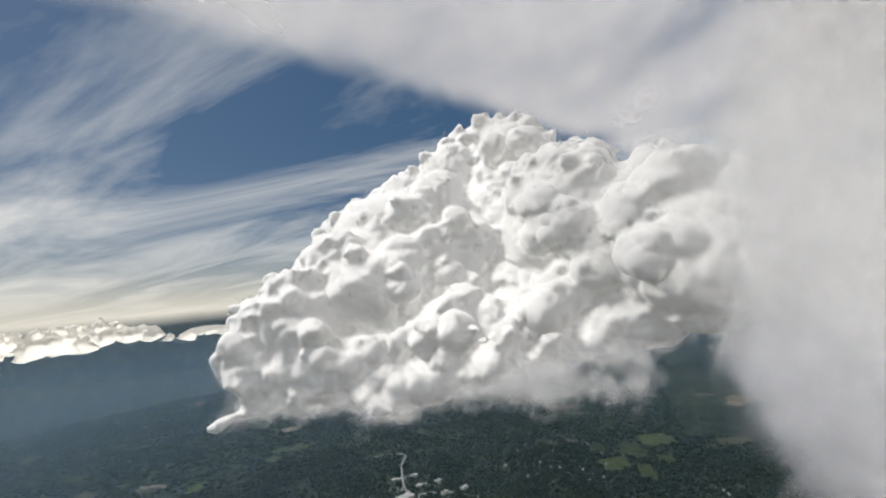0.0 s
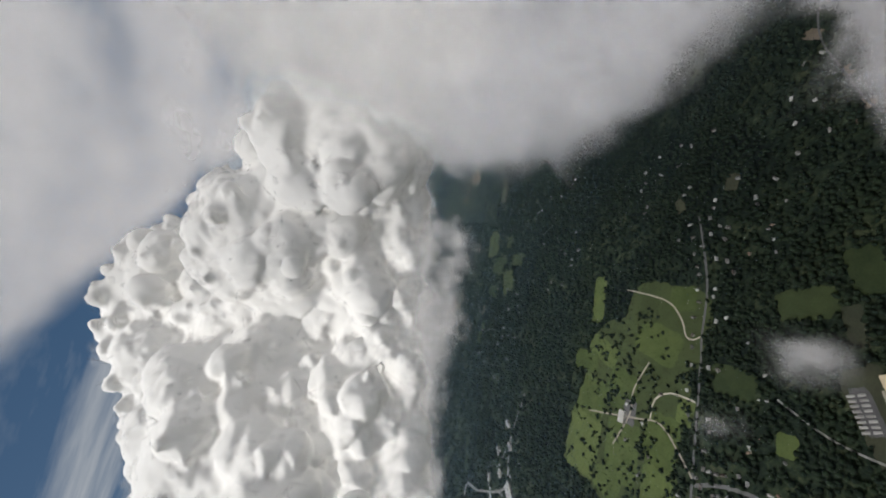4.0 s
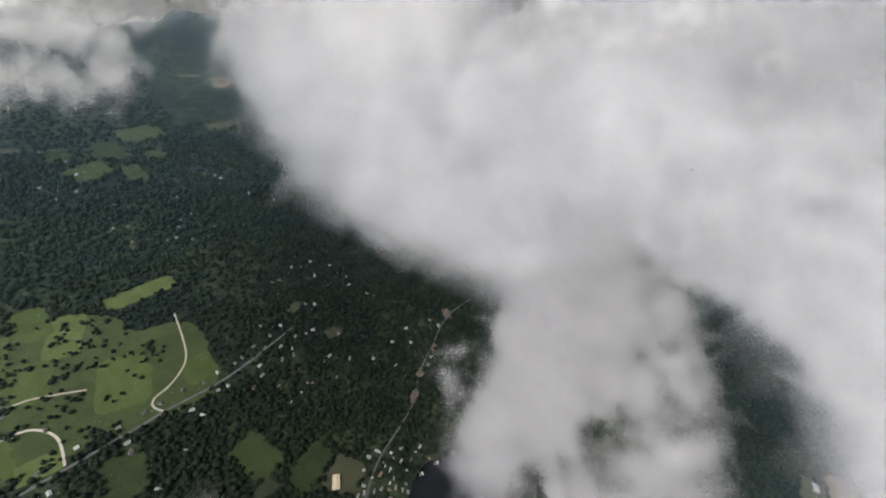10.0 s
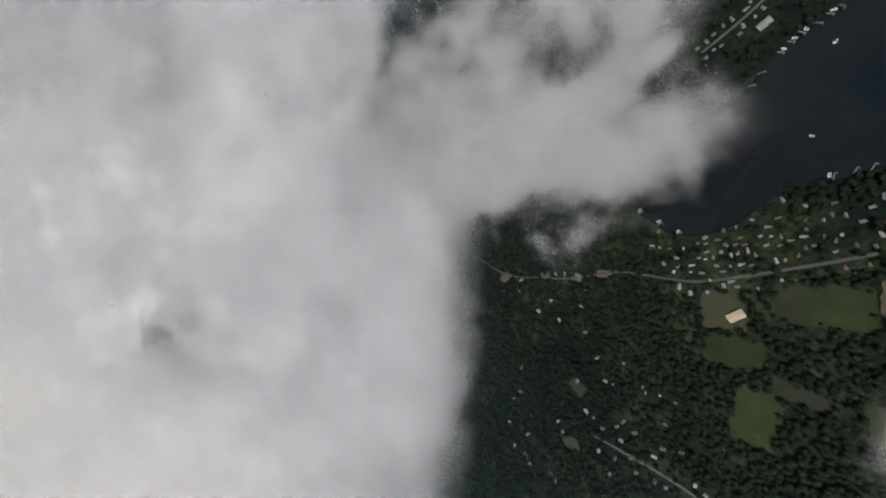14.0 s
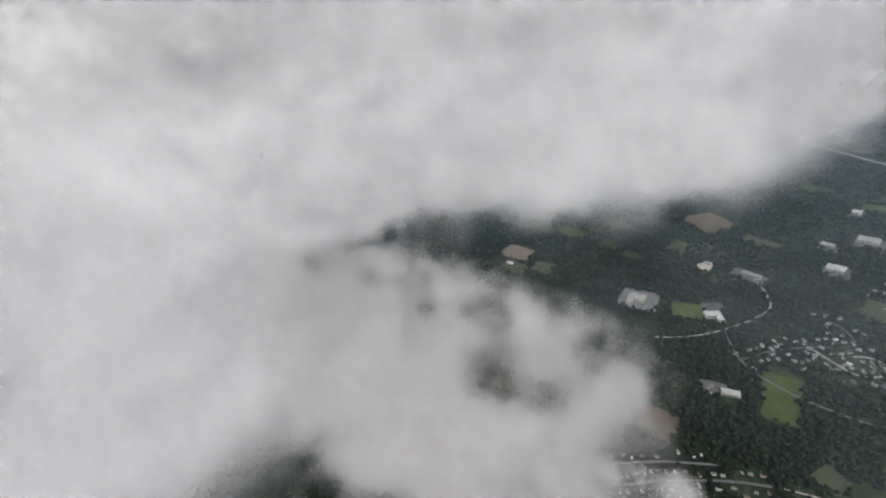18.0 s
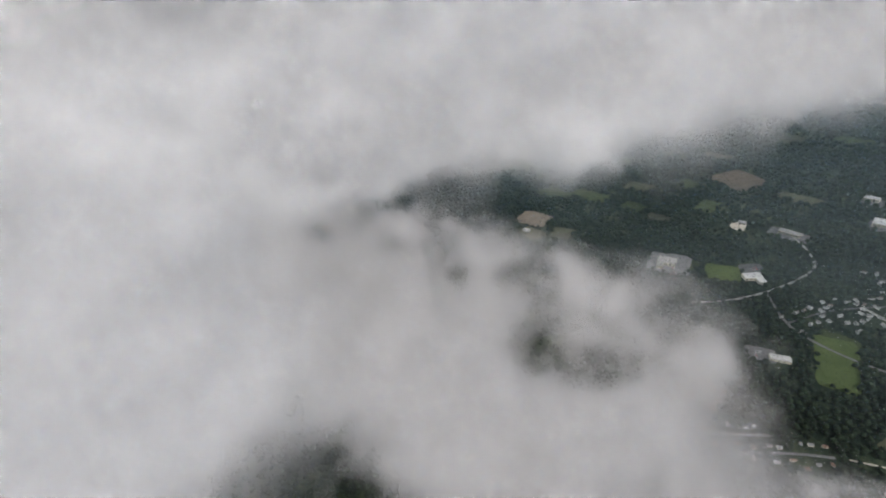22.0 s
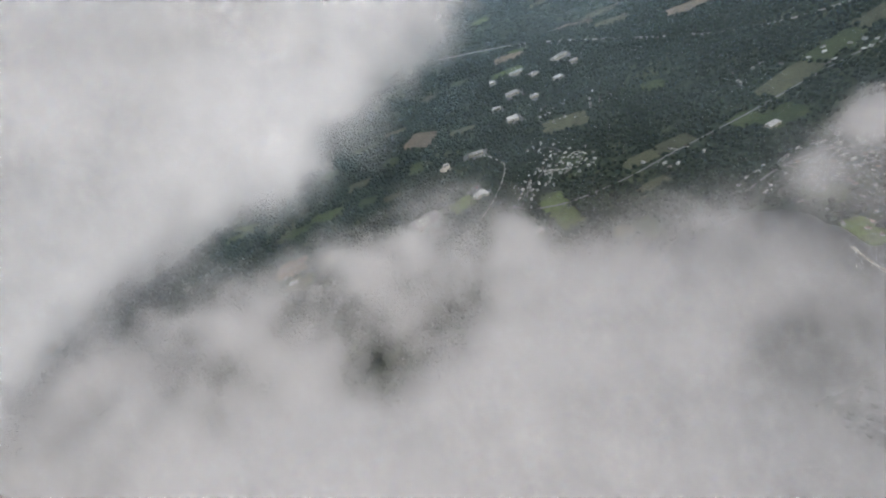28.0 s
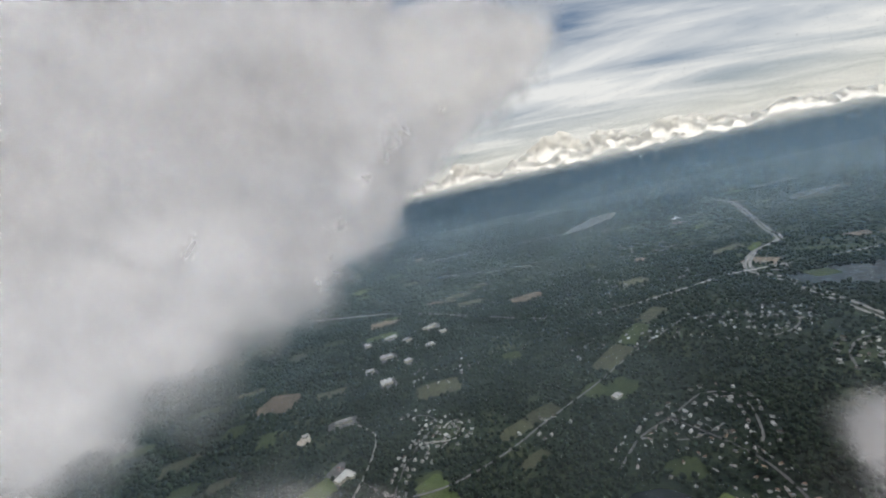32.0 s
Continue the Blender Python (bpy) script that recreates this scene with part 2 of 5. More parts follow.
def skin_of(balls, voxel, smooth=2):
    """Places, normals and faces of the smooth skin round many balls."""
    vs, fs, n = [], [], 0
    for x, y, z, r, q in balls:
        v, f = BALLS[3 if r > 12 * voxel else 2 if r > 4 * voxel else 1]
        vs.append(v * (r, r, r * q) + (x, y, z))
        fs.append(f + n)
        n += len(v)
    me = bpy.data.meshes.new("raw")
    me.from_pydata(np.concatenate(vs).tolist(), [], np.concatenate(fs).tolist())
    raw = new("raw", me)
    mod = raw.modifiers.new("skin", "REMESH")
    mod.mode, mod.voxel_size = "VOXEL", voxel
    skin = bpy.data.meshes.new_from_object(raw.evaluated_get(bpy.context.evaluated_depsgraph_get()))
    bpy.data.objects.remove(raw)
    n, ne, nf = len(skin.vertices), len(skin.edges), len(skin.polygons)
    co, ed, fa = np.empty(n * 3), np.empty(ne * 2, int), np.empty(len(skin.loops), int)
    skin.vertices.foreach_get("co", co)
    skin.edges.foreach_get("vertices", ed)
    skin.loops.foreach_get("vertex_index", fa)
    co, ed, fa = co.reshape(-1, 3), ed.reshape(-1, 2), fa.reshape(nf, -1)
    # keep the largest connected skin only
    tag = np.arange(n)
    while True:
        low = np.minimum(tag[ed[:, 0]], tag[ed[:, 1]])
        new_tag = tag.copy()
        np.minimum.at(new_tag, ed[:, 0], low)
        np.minimum.at(new_tag, ed[:, 1], low)
        new_tag = new_tag[new_tag]
        if (new_tag == tag).all():
            break
        tag = new_tag
    names, counts = np.unique(tag, return_counts=True)
    keep = tag == names[counts.argmax()]
    deg = np.bincount(ed.reshape(-1), minlength=n)[:, None]
    for _ in range(smooth):
        total = np.zeros_like(co)
        np.add.at(total, ed[:, 0], co[ed[:, 1]])
        np.add.at(total, ed[:, 1], co[ed[:, 0]])
        co = 0.5 * co + 0.5 * total / np.maximum(deg, 1)
    where_to = np.cumsum(keep) - 1
    fa = where_to[fa[keep[fa[:, 0]]]]
    co = co[keep]
    bpy.data.meshes.remove(skin)
    fn = np.cross(co[fa[:, 2]] - co[fa[:, 0]], co[fa[:, 3]] - co[fa[:, 1]])
    no = np.zeros_like(co)
    for k in range(4):
        np.add.at(no, fa[:, k], fn)
    no /= np.maximum(np.linalg.norm(no, axis=1), 1e-9)[:, None]
    return co, no, fa.tolist()


def leaf_of_mist(rings=2, sides=7):
    """A small cupped disc: places, faces, and how far each corner is from the middle."""
    pts, lev, faces = [(0.0, 0.0, 0.08)], [0.0], []
    for r in range(1, rings + 1):
        f = r / rings
        for k in range(sides):
            a = 2 * math.pi * (k + 0.5 * r) / sides
            pts.append((math.cos(a) * f, math.sin(a) * f, 0.08 * (1 - f * f)))
            lev.append(f)
    for k in range(sides):
        faces.append((0, 1 + k, 1 + (k + 1) % sides))
        for r in range(1, rings):
            a, b = 1 + (r - 1) * sides, 1 + r * sides
            faces.append((a + k, b + k, a + (k + 1) % sides))
            faces.append((a + (k + 1) % sides, b + k, b + (k + 1) % sides))
    return np.array(pts), np.array(lev), np.array(faces)


def wisps(name, at, normals, radii, rng, mat, parent, tilt=0.8, label="thin ragged wisps of vapour"):
    """Cupped shreds of mist of many sizes about the given places, each turned its own way."""
    pts, lev, faces = leaf_of_mist()
    n, m = len(at), len(pts)
    z = normals + rng.normal(0, tilt, (n, 3))
    z /= np.linalg.norm(z, axis=1)[:, None]
    x = np.cross(z, rng.normal(0, 1, (n, 3)))
    x /= np.linalg.norm(x, axis=1)[:, None]
    y = np.cross(z, x)
    wide = rng.uniform(0.7, 1.4, (n, 1))
    local = pts[None] * radii[:, None, None]
    local = local * (1 + rng.normal(0, 0.13, (n, m, 1)))
    v = at[:, None] + local[..., :1] * (x * wide)[:, None] + local[..., 1:2] * (y / wide)[:, None] + local[..., 2:] * z[:, None]
    f = faces[None] + (np.arange(n) * m)[:, None, None]
    me = bpy.data.meshes.new(name)
    me.from_pydata(v.reshape(-1, 3).tolist(), [], f.reshape(-1, 3).tolist())
    me.attributes.new("level", "FLOAT", "POINT").data.foreach_set("value", np.tile(lev, n))
    me.polygons.foreach_set("use_smooth", [True] * len(me.polygons))
    me.materials.append(mat)
    ob = new(name, me)
    ob.parent = parent
    ob.visible_shadow = False  # vapour too thin to shade, as a pane is
    return tagged(ob, label, kind="stuff")


def cloud(name, balls, voxel, lumps, inset, reach, shreds, sizes, mat, wisp_mat, label, seed=1, group="", body=True, tilt=0.8, low=None, smooth=2, deep=None):
    """One cloud: balls (x, y, z, r, squash) merged into one lumpy skin, with shreds of mist about it.
    inset, reach: how far the skin lies inside and the mist outside the balls; low: mist thins above this height."""
    co, no, faces = skin_of(balls, voxel, smooth)
    n = len(co)
    off = np.array((seed * 37.1, seed * 11.7, seed * 5.3))
    bump = np.zeros(n)
    for size, amount in lumps:
        bump += amount * np.array([3.0 * math.sqrt(noise.noise(q) ** 2 + 0.003) - 0.72 for q in co / size + off])
    base = tagged(new(name), label, "cloud", group)
    if body:
        me = bpy.data.meshes.new("body")
        me.from_pydata((co + no * (bump - inset)[:, None]).tolist(), [], faces)
        me.polygons.foreach_set("use_smooth", [True] * len(me.polygons))
        me.materials.append(mat)
        new("body", me).parent = base
    rng = np.random.default_rng(seed)
    if shreds:
        w = np.ones(n)
        if low is not None:
            w = np.clip(1.15 - (co[:, 2] - low[0]) / (low[1] - low[0]), low[2], 1)
        pick = rng.choice(n, shreds, p=w / w.sum())
        depth = rng.uniform(-1, 1, shreds)
        depth = np.where(depth < 0, depth * (inset if deep is None else deep), depth ** 2 * reach)
        r = rng.uniform(sizes[0], sizes[1], shreds) * (0.6 + 0.4 * w[pick])
        at = co[pick] + no[pick] * (depth + bump[pick] * 0.7)[:, None]
        lobes = np.array_split(np.argsort(at[:, 0] + at[:, 1]), 3 if shreds > 1000 else 1)
        for lobe in lobes:
            wisps("mist", at[lobe], no[pick][lobe], r[lobe], rng, wisp_mat, base, tilt)
    return base


def cauliflower(balls, seed, each, lo=0.3, hi=0.5, up=-0.3):
    """Smaller balls budding from the upper skin of larger ones."""
    rnd = random.Random(seed)
    out = list(balls)
    for x, y, z, r, q in balls:
        for _ in range(each):
            w = rnd.uniform(up, 1)
            a = rnd.uniform(0, 2 * math.pi)
            s = math.sqrt(1 - w * w) * r
            out.append((x + math.cos(a) * s, y + math.sin(a) * s, z + w * r * q, r * rnd.uniform(lo, hi), rnd.uniform(0.85, 1.05)))
    return out


def ridge(seed, line, count, spread, squash=0.8, vary=0.35):
    """Balls strewn along a line of (x, y, z, r)."""
    rnd = random.Random(seed)
    out = []
    for i in range(count):
        f = (i + rnd.random()) / count * (len(line) - 1)
        k = min(int(f), len(line) - 2)
        u = f - k
        x, y, z, r = (a + (b - a) * u for a, b in zip(line[k], line[k + 1]))
        out.append((x + rnd.gauss(0, spread) * r, y + rnd.gauss(0, spread) * r, z + rnd.gauss(0, spread * 0.5) * r, r * rnd.uniform(1 - vary, 1 + vary * 0.4), squash))
    return out

BILLOW = billow_material("heaped_cloud", (0.88, 0.872, 0.855), 0.34, 0.1, 50.0, 0.12)
# warm tint paints in the light yellowed by haze near the horizon
FAR_BILLOW = billow_material("far_heaped_cloud", (0.97, 0.94, 0.88), 0.85, 0.62, 60.0, 0.0)
FIRM = billow_material("firm_cloud", (0.94, 0.94, 0.94), 0.6, 0.1, 60.0)
GREY = billow_material("bank_cloud", (0.86, 0.86, 0.865), 0.6, 0.1, 60.0)
# ragged vapour, its greyer colour painting the shade of the cumulus base
BASE = cloud_material("ragged_base_mist", 0.30, 0.22, 1 / 90, 0.4, 0.3, calm=0.6, white=(0.74, 0.735, 0.735), through_light=0.42)
FAINT = cloud_material("faint_mist", 0.38, 0.15, 1 / 50, 0.30, 0.09, calm=0.75, white=(0.66, 0.655, 0.655), through_light=0.5)
MIST = cloud_material("cloud_mist", 0.10, 0.12, 1 / 240, 0.60, 0.34, calm=0.62, white=(0.85, 0.852, 0.872), through_light=0.45)
THIN = cloud_material("thin_mist", 0.33, 0.18, 1 / 85, 0.40, 0.38, calm=0.6, white=(0.66, 0.652, 0.662), through_light=0.45, fine=5.0)
NEAR_WISP = cloud_material("near_wisp", 0.30, 0.18, 1 / 28, 0.40, 0.3, calm=0.6, white=(0.66, 0.652, 0.662), through_light=0.45, fine=4.0)
# near-white colour paints sunlight onto the bank's shoulder; rim puffs share it
SUNNY = cloud_material("sunlit_mist", 0.16, 0.16, 1 / 200, 0.60, 0.26, calm=0.55, white=(0.96, 0.955, 0.95), through_light=0.5)
DECK = cloud_material("high_stratus", 0.28, 0.30, 1 / 520, 0.36, 0.42, calm=0.9, white=(0.64, 0.635, 0.645), through_light=0.42, stretch=(1, 0.5, 1))

# tall sunlit cumulus to the south
cumulus = ridge(3, [(1500, -720, 520, 90), (1400, -980, 680, 190), (1180, -1350, 880, 270), (840, -1780, 1060, 330), (250, -1750, 860, 310), (-200, -1500, 720, 280)], 52, 0.32, 0.9)
cumulus += ridge(4, [(1040, -1650, 1240, 190), (800, -1830, 1630, 120), (640, -1830, 1460, 160)], 16, 0.26, 1.0)
cumulus += ridge(5, [(1480, -760, 440, 90), (1050, -1150, 430, 150), (620, -1420, 500, 150), (150, -1450, 560, 160)], 24, 0.35, 0.7)
cumulus += ridge(6, [(1250, -1050, 520, 130), (900, -1350, 600, 190), (500, -1520, 620, 200), (100, -1480, 640, 180)], 20, 0.3, 0.8)
cumulus += ridge(18, [(1390, -850, 500, 110), (1190, -1010, 520, 135), (990, -1170, 540, 145), (770, -1290, 560, 150)], 16, 0.28, 0.85)
cumulus += ridge(19, [(1180, -1120, 640, 170), (1000, -1300, 720, 190), (800, -1450, 760, 200)], 12, 0.25, 0.9)
cumulus += ridge(21, [(1600, -700, 350, 16), (1540, -740, 370, 30), (1450, -810, 400, 60), (1330, -930, 430, 100)], 16, 0.2, 0.7)
cumulus = cauliflower(cauliflower(cumulus, 31, 8, 0.26, 0.5), 32, 5, 0.18, 0.38)
heap = cloud("cumulus_cloud", cumulus, 9.5, ((210, 20), (90, 6), (42, 3)), 0, 30, 8000, (18, 62), BILLOW, BASE, "towering sunlit white cumulus cloud with crisp lumpy top", 3, low=(380, 640, 0.12), smooth=3, tilt=0.6, deep=4)
heap.children[0].visible_shadow = False  # light wanders through the vapour

ragged = ridge(22, [(1420, -760, 360, 40), (1250, -880, 390, 60), (900, -1100, 390, 75), (500, -1230, 410, 80), (100, -1260, 430, 80)], 44, 0.5, 0.6)
cloud("cloud_scrap", ragged, 12, ((60, 14), (30, 8)), 26, 60, 2600, (14, 52), FIRM, BASE, "torn grey shreds hanging below a cumulus base", 22, body=False, tilt=1.2)

# broad bank to the west
bank = ridge(8, [(-820, 1320, 800, 260), (-1120, 620, 800, 310), (-1420, 0, 800, 340), (-1200, -700, 760, 330), (-720, -1200, 780, 310)], 40, 0.35, 0.8)
bank = cauliflower(bank, 33, 3, 0.3, 0.45)
cloud("cloud_bank", bank, 24, ((160, 12), (70, 5)), 110, 110, 9000, (50, 120), GREY, MIST, "broad soft grey-white cloud bank", 7)
crest = ridge(7, [(-340, 1180, 570, 190), (-500, 740, 530, 200), (-650, 340, 500, 190), (-1000, -30, 520, 230), (-960, -450, 500, 280), (-430, -470, 430, 150), (-225, -290, 425, 85), (-180, -570, 450, 120), (-230, -850, 480, 170), (-480, -1200, 530, 230), (-560, -1500, 600, 250)], 72, 0.27, 0.7)
crest += ridge(12, [(-330, 1250, 720, 220), (-200, 1480, 800, 230), (0, 1600, 960, 220), (230, 1650, 1050, 170)], 20, 0.35, 0.8)
crest += ridge(13, [(-330, 1200, 1020, 280), (-620, 900, 1060, 330), (-950, 350, 1050, 350), (-1150, -150, 1000, 330)], 22, 0.35, 0.8)
cloud("cloud_bank", cauliflower(crest, 34, 2, 0.3, 0.45), 24, ((160, 12), (70, 6)), 80, 70, 24000, (40, 110), GREY, MIST, "smooth light grey flank and crest of a cloud bank", 12, body=False, tilt=1.0)

lip = ridge(26, [(-650, 0, 560, 110), (-420, 70, 580, 58), (-300, 135, 590, 42), (-200, 190, 596, 32), (-120, 232, 604, 26), (-63, 200, 612, 26), (-38, 240, 620, 20)], 44, 0.3, 0.7)
cloud("cloud_bank", lip, 14, ((80, 12), (40, 6)), 30, 34, 3600, (20, 58), GREY, MIST, "soft grey overhanging lip of a cloud bank", 26, body=False, tilt=1.0)
tower = ridge(20, [(-210, -800, 600, 100), (-280, -800, 850, 120), (-380, -800, 1080, 150), (-520, -760, 1300, 190)], 24, 0.45, 0.9)
cloud("cloud_bank", cauliflower(tower, 35, 2, 0.3, 0.45), 24, ((160, 16), (70, 8)), 90, 110, 2600, (45, 130), GREY, SUNNY, "tall soft pale shoulder of a cloud bank", 20, body=False, tilt=1.0)

# low tongue over the lake
tongue = ridge(9, [(-640, -300, 370, 80), (-480, -150, 355, 74), (-310, 15, 355, 66), (-170, 115, 350, 54), (-80, 165, 350, 34), (-45, 185, 350, 20)], 40, 0.3, 0.6)
tongue += ridge(10, [(-300, -110, 340, 60), (-170, -60, 345, 50), (-60, 40, 360, 48), (-30, -60, 340, 32), (-60, -150, 320, 24)], 28, 0.4, 0.6)
tongue += ridge(11, [(-700, -420, 380, 100), (-560, -340, 380, 95), (-400, -330, 360, 85), (-330, -260, 365, 70), (-310, -180, 365, 60)], 24, 0.35, 0.6)
tongue += ridge(24, [(-520, -80, 380, 60), (-410, -20, 375, 56), (-260, 100, 370, 46), (-140, 172, 365, 32), (-70, 195, 360, 20)], 26, 0.3, 0.6)
tongue += ridge(25, [(-160, 60, 350, 46), (-90, 110, 350, 40), (-50, 80, 345, 34)], 10, 0.35, 0.6)
cloud("cloud_tongue", tongue, 11, ((80, 14), (36, 6)), 34, 36, 9000, (16, 46), FIRM, THIN, "ragged grey cloud tongue thinning out over a lake", 9, body=False, tilt=1.2)

# loose scraps
puff = ridge(16, [(-110, -85, 455, 36), (-50, -50, 466, 34), (0, -22, 474, 32), (45, 6, 480, 32), (86, 16, 482, 30)], 30, 0.28, 0.6)
cloud("cloud_scrap", puff, 8, ((50, 8), (24, 3)), 22, 12, 2600, (9, 26), FIRM, THIN, "ragged grey puff of cloud close below", 16, body=False, tilt=1.2)
puff = ridge(27, [(44, 35, 499, 4), (56, 46, 497, 6), (70, 58, 494, 7)], 16, 0.3, 0.6)
cloud("cloud_scrap", puff, 2.5, ((14, 2), (7, 1)), 5, 4, 520, (3, 8), FIRM, NEAR_WISP, "small ragged grey puff of cloud close below", 27, body=False, tilt=1.2)
scrap = ridge(14, [(345, -165, 300, 12), (285, -130, 300, 16), (210, -110, 300, 10)], 9, 0.5, 0.6)
cloud("cloud_scrap", scrap, 6, ((30, 5),), 16, 26, 150, (16, 44), FIRM, FAINT, "small torn scrap of thin cloud", 14, body=False, tilt=1.2)
scrap = ridge(15, [(385, -220, 300, 9), (378, -150, 300, 11)], 5, 0.5, 0.6)
cloud("cloud_scrap", scrap, 6, ((30, 5),), 14, 24, 70, (14, 36), FIRM, FAINT, "small torn scrap of thin cloud", 15, body=False, tilt=1.2)
scrap = ridge(17, [(-40, 1300, 930, 110), (130, 1300, 900, 90), (310, 1280, 900, 80), (420, 1300, 980, 70)], 16, 0.5, 0.7)
cloud("cloud_scrap", scrap, 14, ((60, 10),), 30, 40, 520, (45, 120), FIRM, SUNNY, "grey puffs at the ragged rim of a cloud bank", 17, body=False, tilt=1.2)

# far line of cumulus above the horizon
rf = random.Random(41)
for k in range(72):
    a = radians(k * 5 + rf.uniform(-3, 3))
    d = rf.uniform(3600, 4600)
    x, y, s = 150 + math.cos(a) * d, 100 + math.sin(a) * d, rf.uniform(0.45, 1.0) ** 2 * 1.5
    wide = rf.uniform(160, 380) * (0.4 + s)
    far = ridge(50 + k, [(x - math.sin(a) * wide, y + math.cos(a) * wide, 545, 44), (x, y, 570 + 110 * s, 110 * s + 14), (x + math.sin(a) * wide, y - math.cos(a) * wide, 545, 40)], 14, 0.35, 0.85)
    cloud("far_cumulus", cauliflower(cauliflower(far, 60 + k, 6), 90 + k, 2), 12, ((60, 6), (30, 4)), 0, 8, 0, (50, 105), FAR_BILLOW, BASE, "far sunlit cumulus low above the horizon", k, "far cumulus line", smooth=3).children[0].visible_shadow = False  # light wanders through

# high grey stratus sheet in thin layers
EDGE = np.array((1640.0, -820.0))
ALONG, INWARD = np.array((-0.489, -0.872)), np.array((-0.872, 0.489))
deck = tagged(new("stratus_deck"), "high pale grey stratus sheet with a straight edge", "cloud")
for layer in range(5):
    su, sv = np.linspace(-2600, 4200, 90), np.linspace(-40 + 14 * layer, 2500, 50)
    U, V = np.meshgrid(su, sv)
    where_at = EDGE + U[..., None] * ALONG + V[..., None] * INWARD
    near_edge = np.clip((V + 40) / 240, 0, 1)
    far_edge = np.clip(np.minimum((2500 - V) / 700, np.minimum(U + 2600, 4200 - U) / 500), 0, 1)
    dv = [(px_, py_, 1880 + 22 * layer + 30 * noise.noise((px_ / 500, py_ / 500, layer))) for px_, py_ in where_at.reshape(-1, 2)]
    df = [(j * 90 + i, j * 90 + i + 1, (j + 1) * 90 + i + 1, (j + 1) * 90 + i) for j in range(49) for i in range(89)]
    ob = link_mesh("sheet", dv, df, DECK, True)
    ob.data.attributes.new("level", "FLOAT", "POINT").data.foreach_set("value", (1 - near_edge * far_edge).reshape(-1))
    ob.parent = deck
    ob.visible_shadow = layer < 2  # the upper veils are too thin to shade
    tagged(ob, "smooth thin grey cloud sheet")

# ---- haze ----


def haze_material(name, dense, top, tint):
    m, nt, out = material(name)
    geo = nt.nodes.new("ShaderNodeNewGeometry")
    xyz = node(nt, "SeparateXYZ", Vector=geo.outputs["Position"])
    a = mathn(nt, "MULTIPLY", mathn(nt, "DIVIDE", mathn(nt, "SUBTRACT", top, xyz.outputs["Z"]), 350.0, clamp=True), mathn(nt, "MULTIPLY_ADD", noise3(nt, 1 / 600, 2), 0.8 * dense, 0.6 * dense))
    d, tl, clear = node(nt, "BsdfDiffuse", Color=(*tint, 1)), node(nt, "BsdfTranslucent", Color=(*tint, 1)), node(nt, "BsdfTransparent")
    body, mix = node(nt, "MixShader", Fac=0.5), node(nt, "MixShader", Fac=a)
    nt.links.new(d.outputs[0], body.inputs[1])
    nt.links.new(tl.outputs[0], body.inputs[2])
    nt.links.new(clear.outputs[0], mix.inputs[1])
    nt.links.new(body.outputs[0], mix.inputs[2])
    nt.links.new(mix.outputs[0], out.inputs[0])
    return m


# distance haze painted as tinted see-through rings, denser further out
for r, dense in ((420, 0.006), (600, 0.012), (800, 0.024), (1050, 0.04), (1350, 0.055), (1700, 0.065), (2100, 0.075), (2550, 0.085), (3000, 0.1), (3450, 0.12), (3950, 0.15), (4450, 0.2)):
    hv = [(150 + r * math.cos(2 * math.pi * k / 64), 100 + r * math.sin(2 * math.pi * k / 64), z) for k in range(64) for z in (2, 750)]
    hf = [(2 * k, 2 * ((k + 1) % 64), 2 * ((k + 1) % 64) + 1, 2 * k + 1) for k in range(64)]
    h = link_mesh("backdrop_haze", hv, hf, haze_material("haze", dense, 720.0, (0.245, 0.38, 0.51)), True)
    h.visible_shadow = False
    tagged(h, "blue tinted ring painting summer haze in the distance", "haze", kind="structure")

# faint haze under the bank, painted with thin blue-grey leaves
veil_rng = np.random.default_rng(23)
veil_at = np.stack([veil_rng.uniform(-900, 500, 420), veil_rng.uniform(250, 1100, 420), veil_rng.uniform(240, 330, 420)], 1)
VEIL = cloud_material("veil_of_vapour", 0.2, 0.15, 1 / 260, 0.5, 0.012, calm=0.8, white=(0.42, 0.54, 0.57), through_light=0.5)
veil_cloud = tagged(new("vapour_veil"), "faint blue-grey sheets painting haze low over woods", "mist")
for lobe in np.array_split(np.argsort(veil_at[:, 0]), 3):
    wisps("veil", veil_at[lobe], np.tile((0.0, 0.0, 1.0), (len(lobe), 1)), veil_rng.uniform(90, 200, len(lobe)), veil_rng, VEIL, veil_cloud, 0.25, "faint blue-grey painted haze")
# haze over the far north, painted with larger leaves of the same kind
far_at = np.stack([veil_rng.uniform(-600, 3200, 600), veil_rng.uniform(1200, 3600, 600), veil_rng.uniform(120, 300, 600)], 1)
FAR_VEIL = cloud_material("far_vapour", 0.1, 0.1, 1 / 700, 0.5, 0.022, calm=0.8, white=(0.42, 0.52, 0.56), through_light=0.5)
far_veil = tagged(new("vapour_veil"), "broad thin blue-grey sheets painting haze over far land", "mist")
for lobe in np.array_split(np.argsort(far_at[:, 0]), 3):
    wisps("veil", far_at[lobe], np.tile((0.0, 0.0, 1.0), (len(lobe), 1)), veil_rng.uniform(250, 520, len(lobe)), veil_rng, FAR_VEIL, far_veil, 0.1, "faint blue-grey painted haze")

# ---- land: fields, water, roads ----
FIELD_GREEN = plain("mown_grass", (0.022, 0.036, 0.014), (0.052, 0.07, 0.026), 0.03, 0.95)
# sunlight through cloud gaps is painted in as a brighter green
FIELD_BRIGHT = plain("bright_meadow", (0.042, 0.064, 0.018), (0.09, 0.12, 0.038), 0.03, 0.95)
FIELD_OLIVE = plain("rough_pasture", (0.036, 0.042, 0.026), (0.075, 0.078, 0.045), 0.03, 0.95)
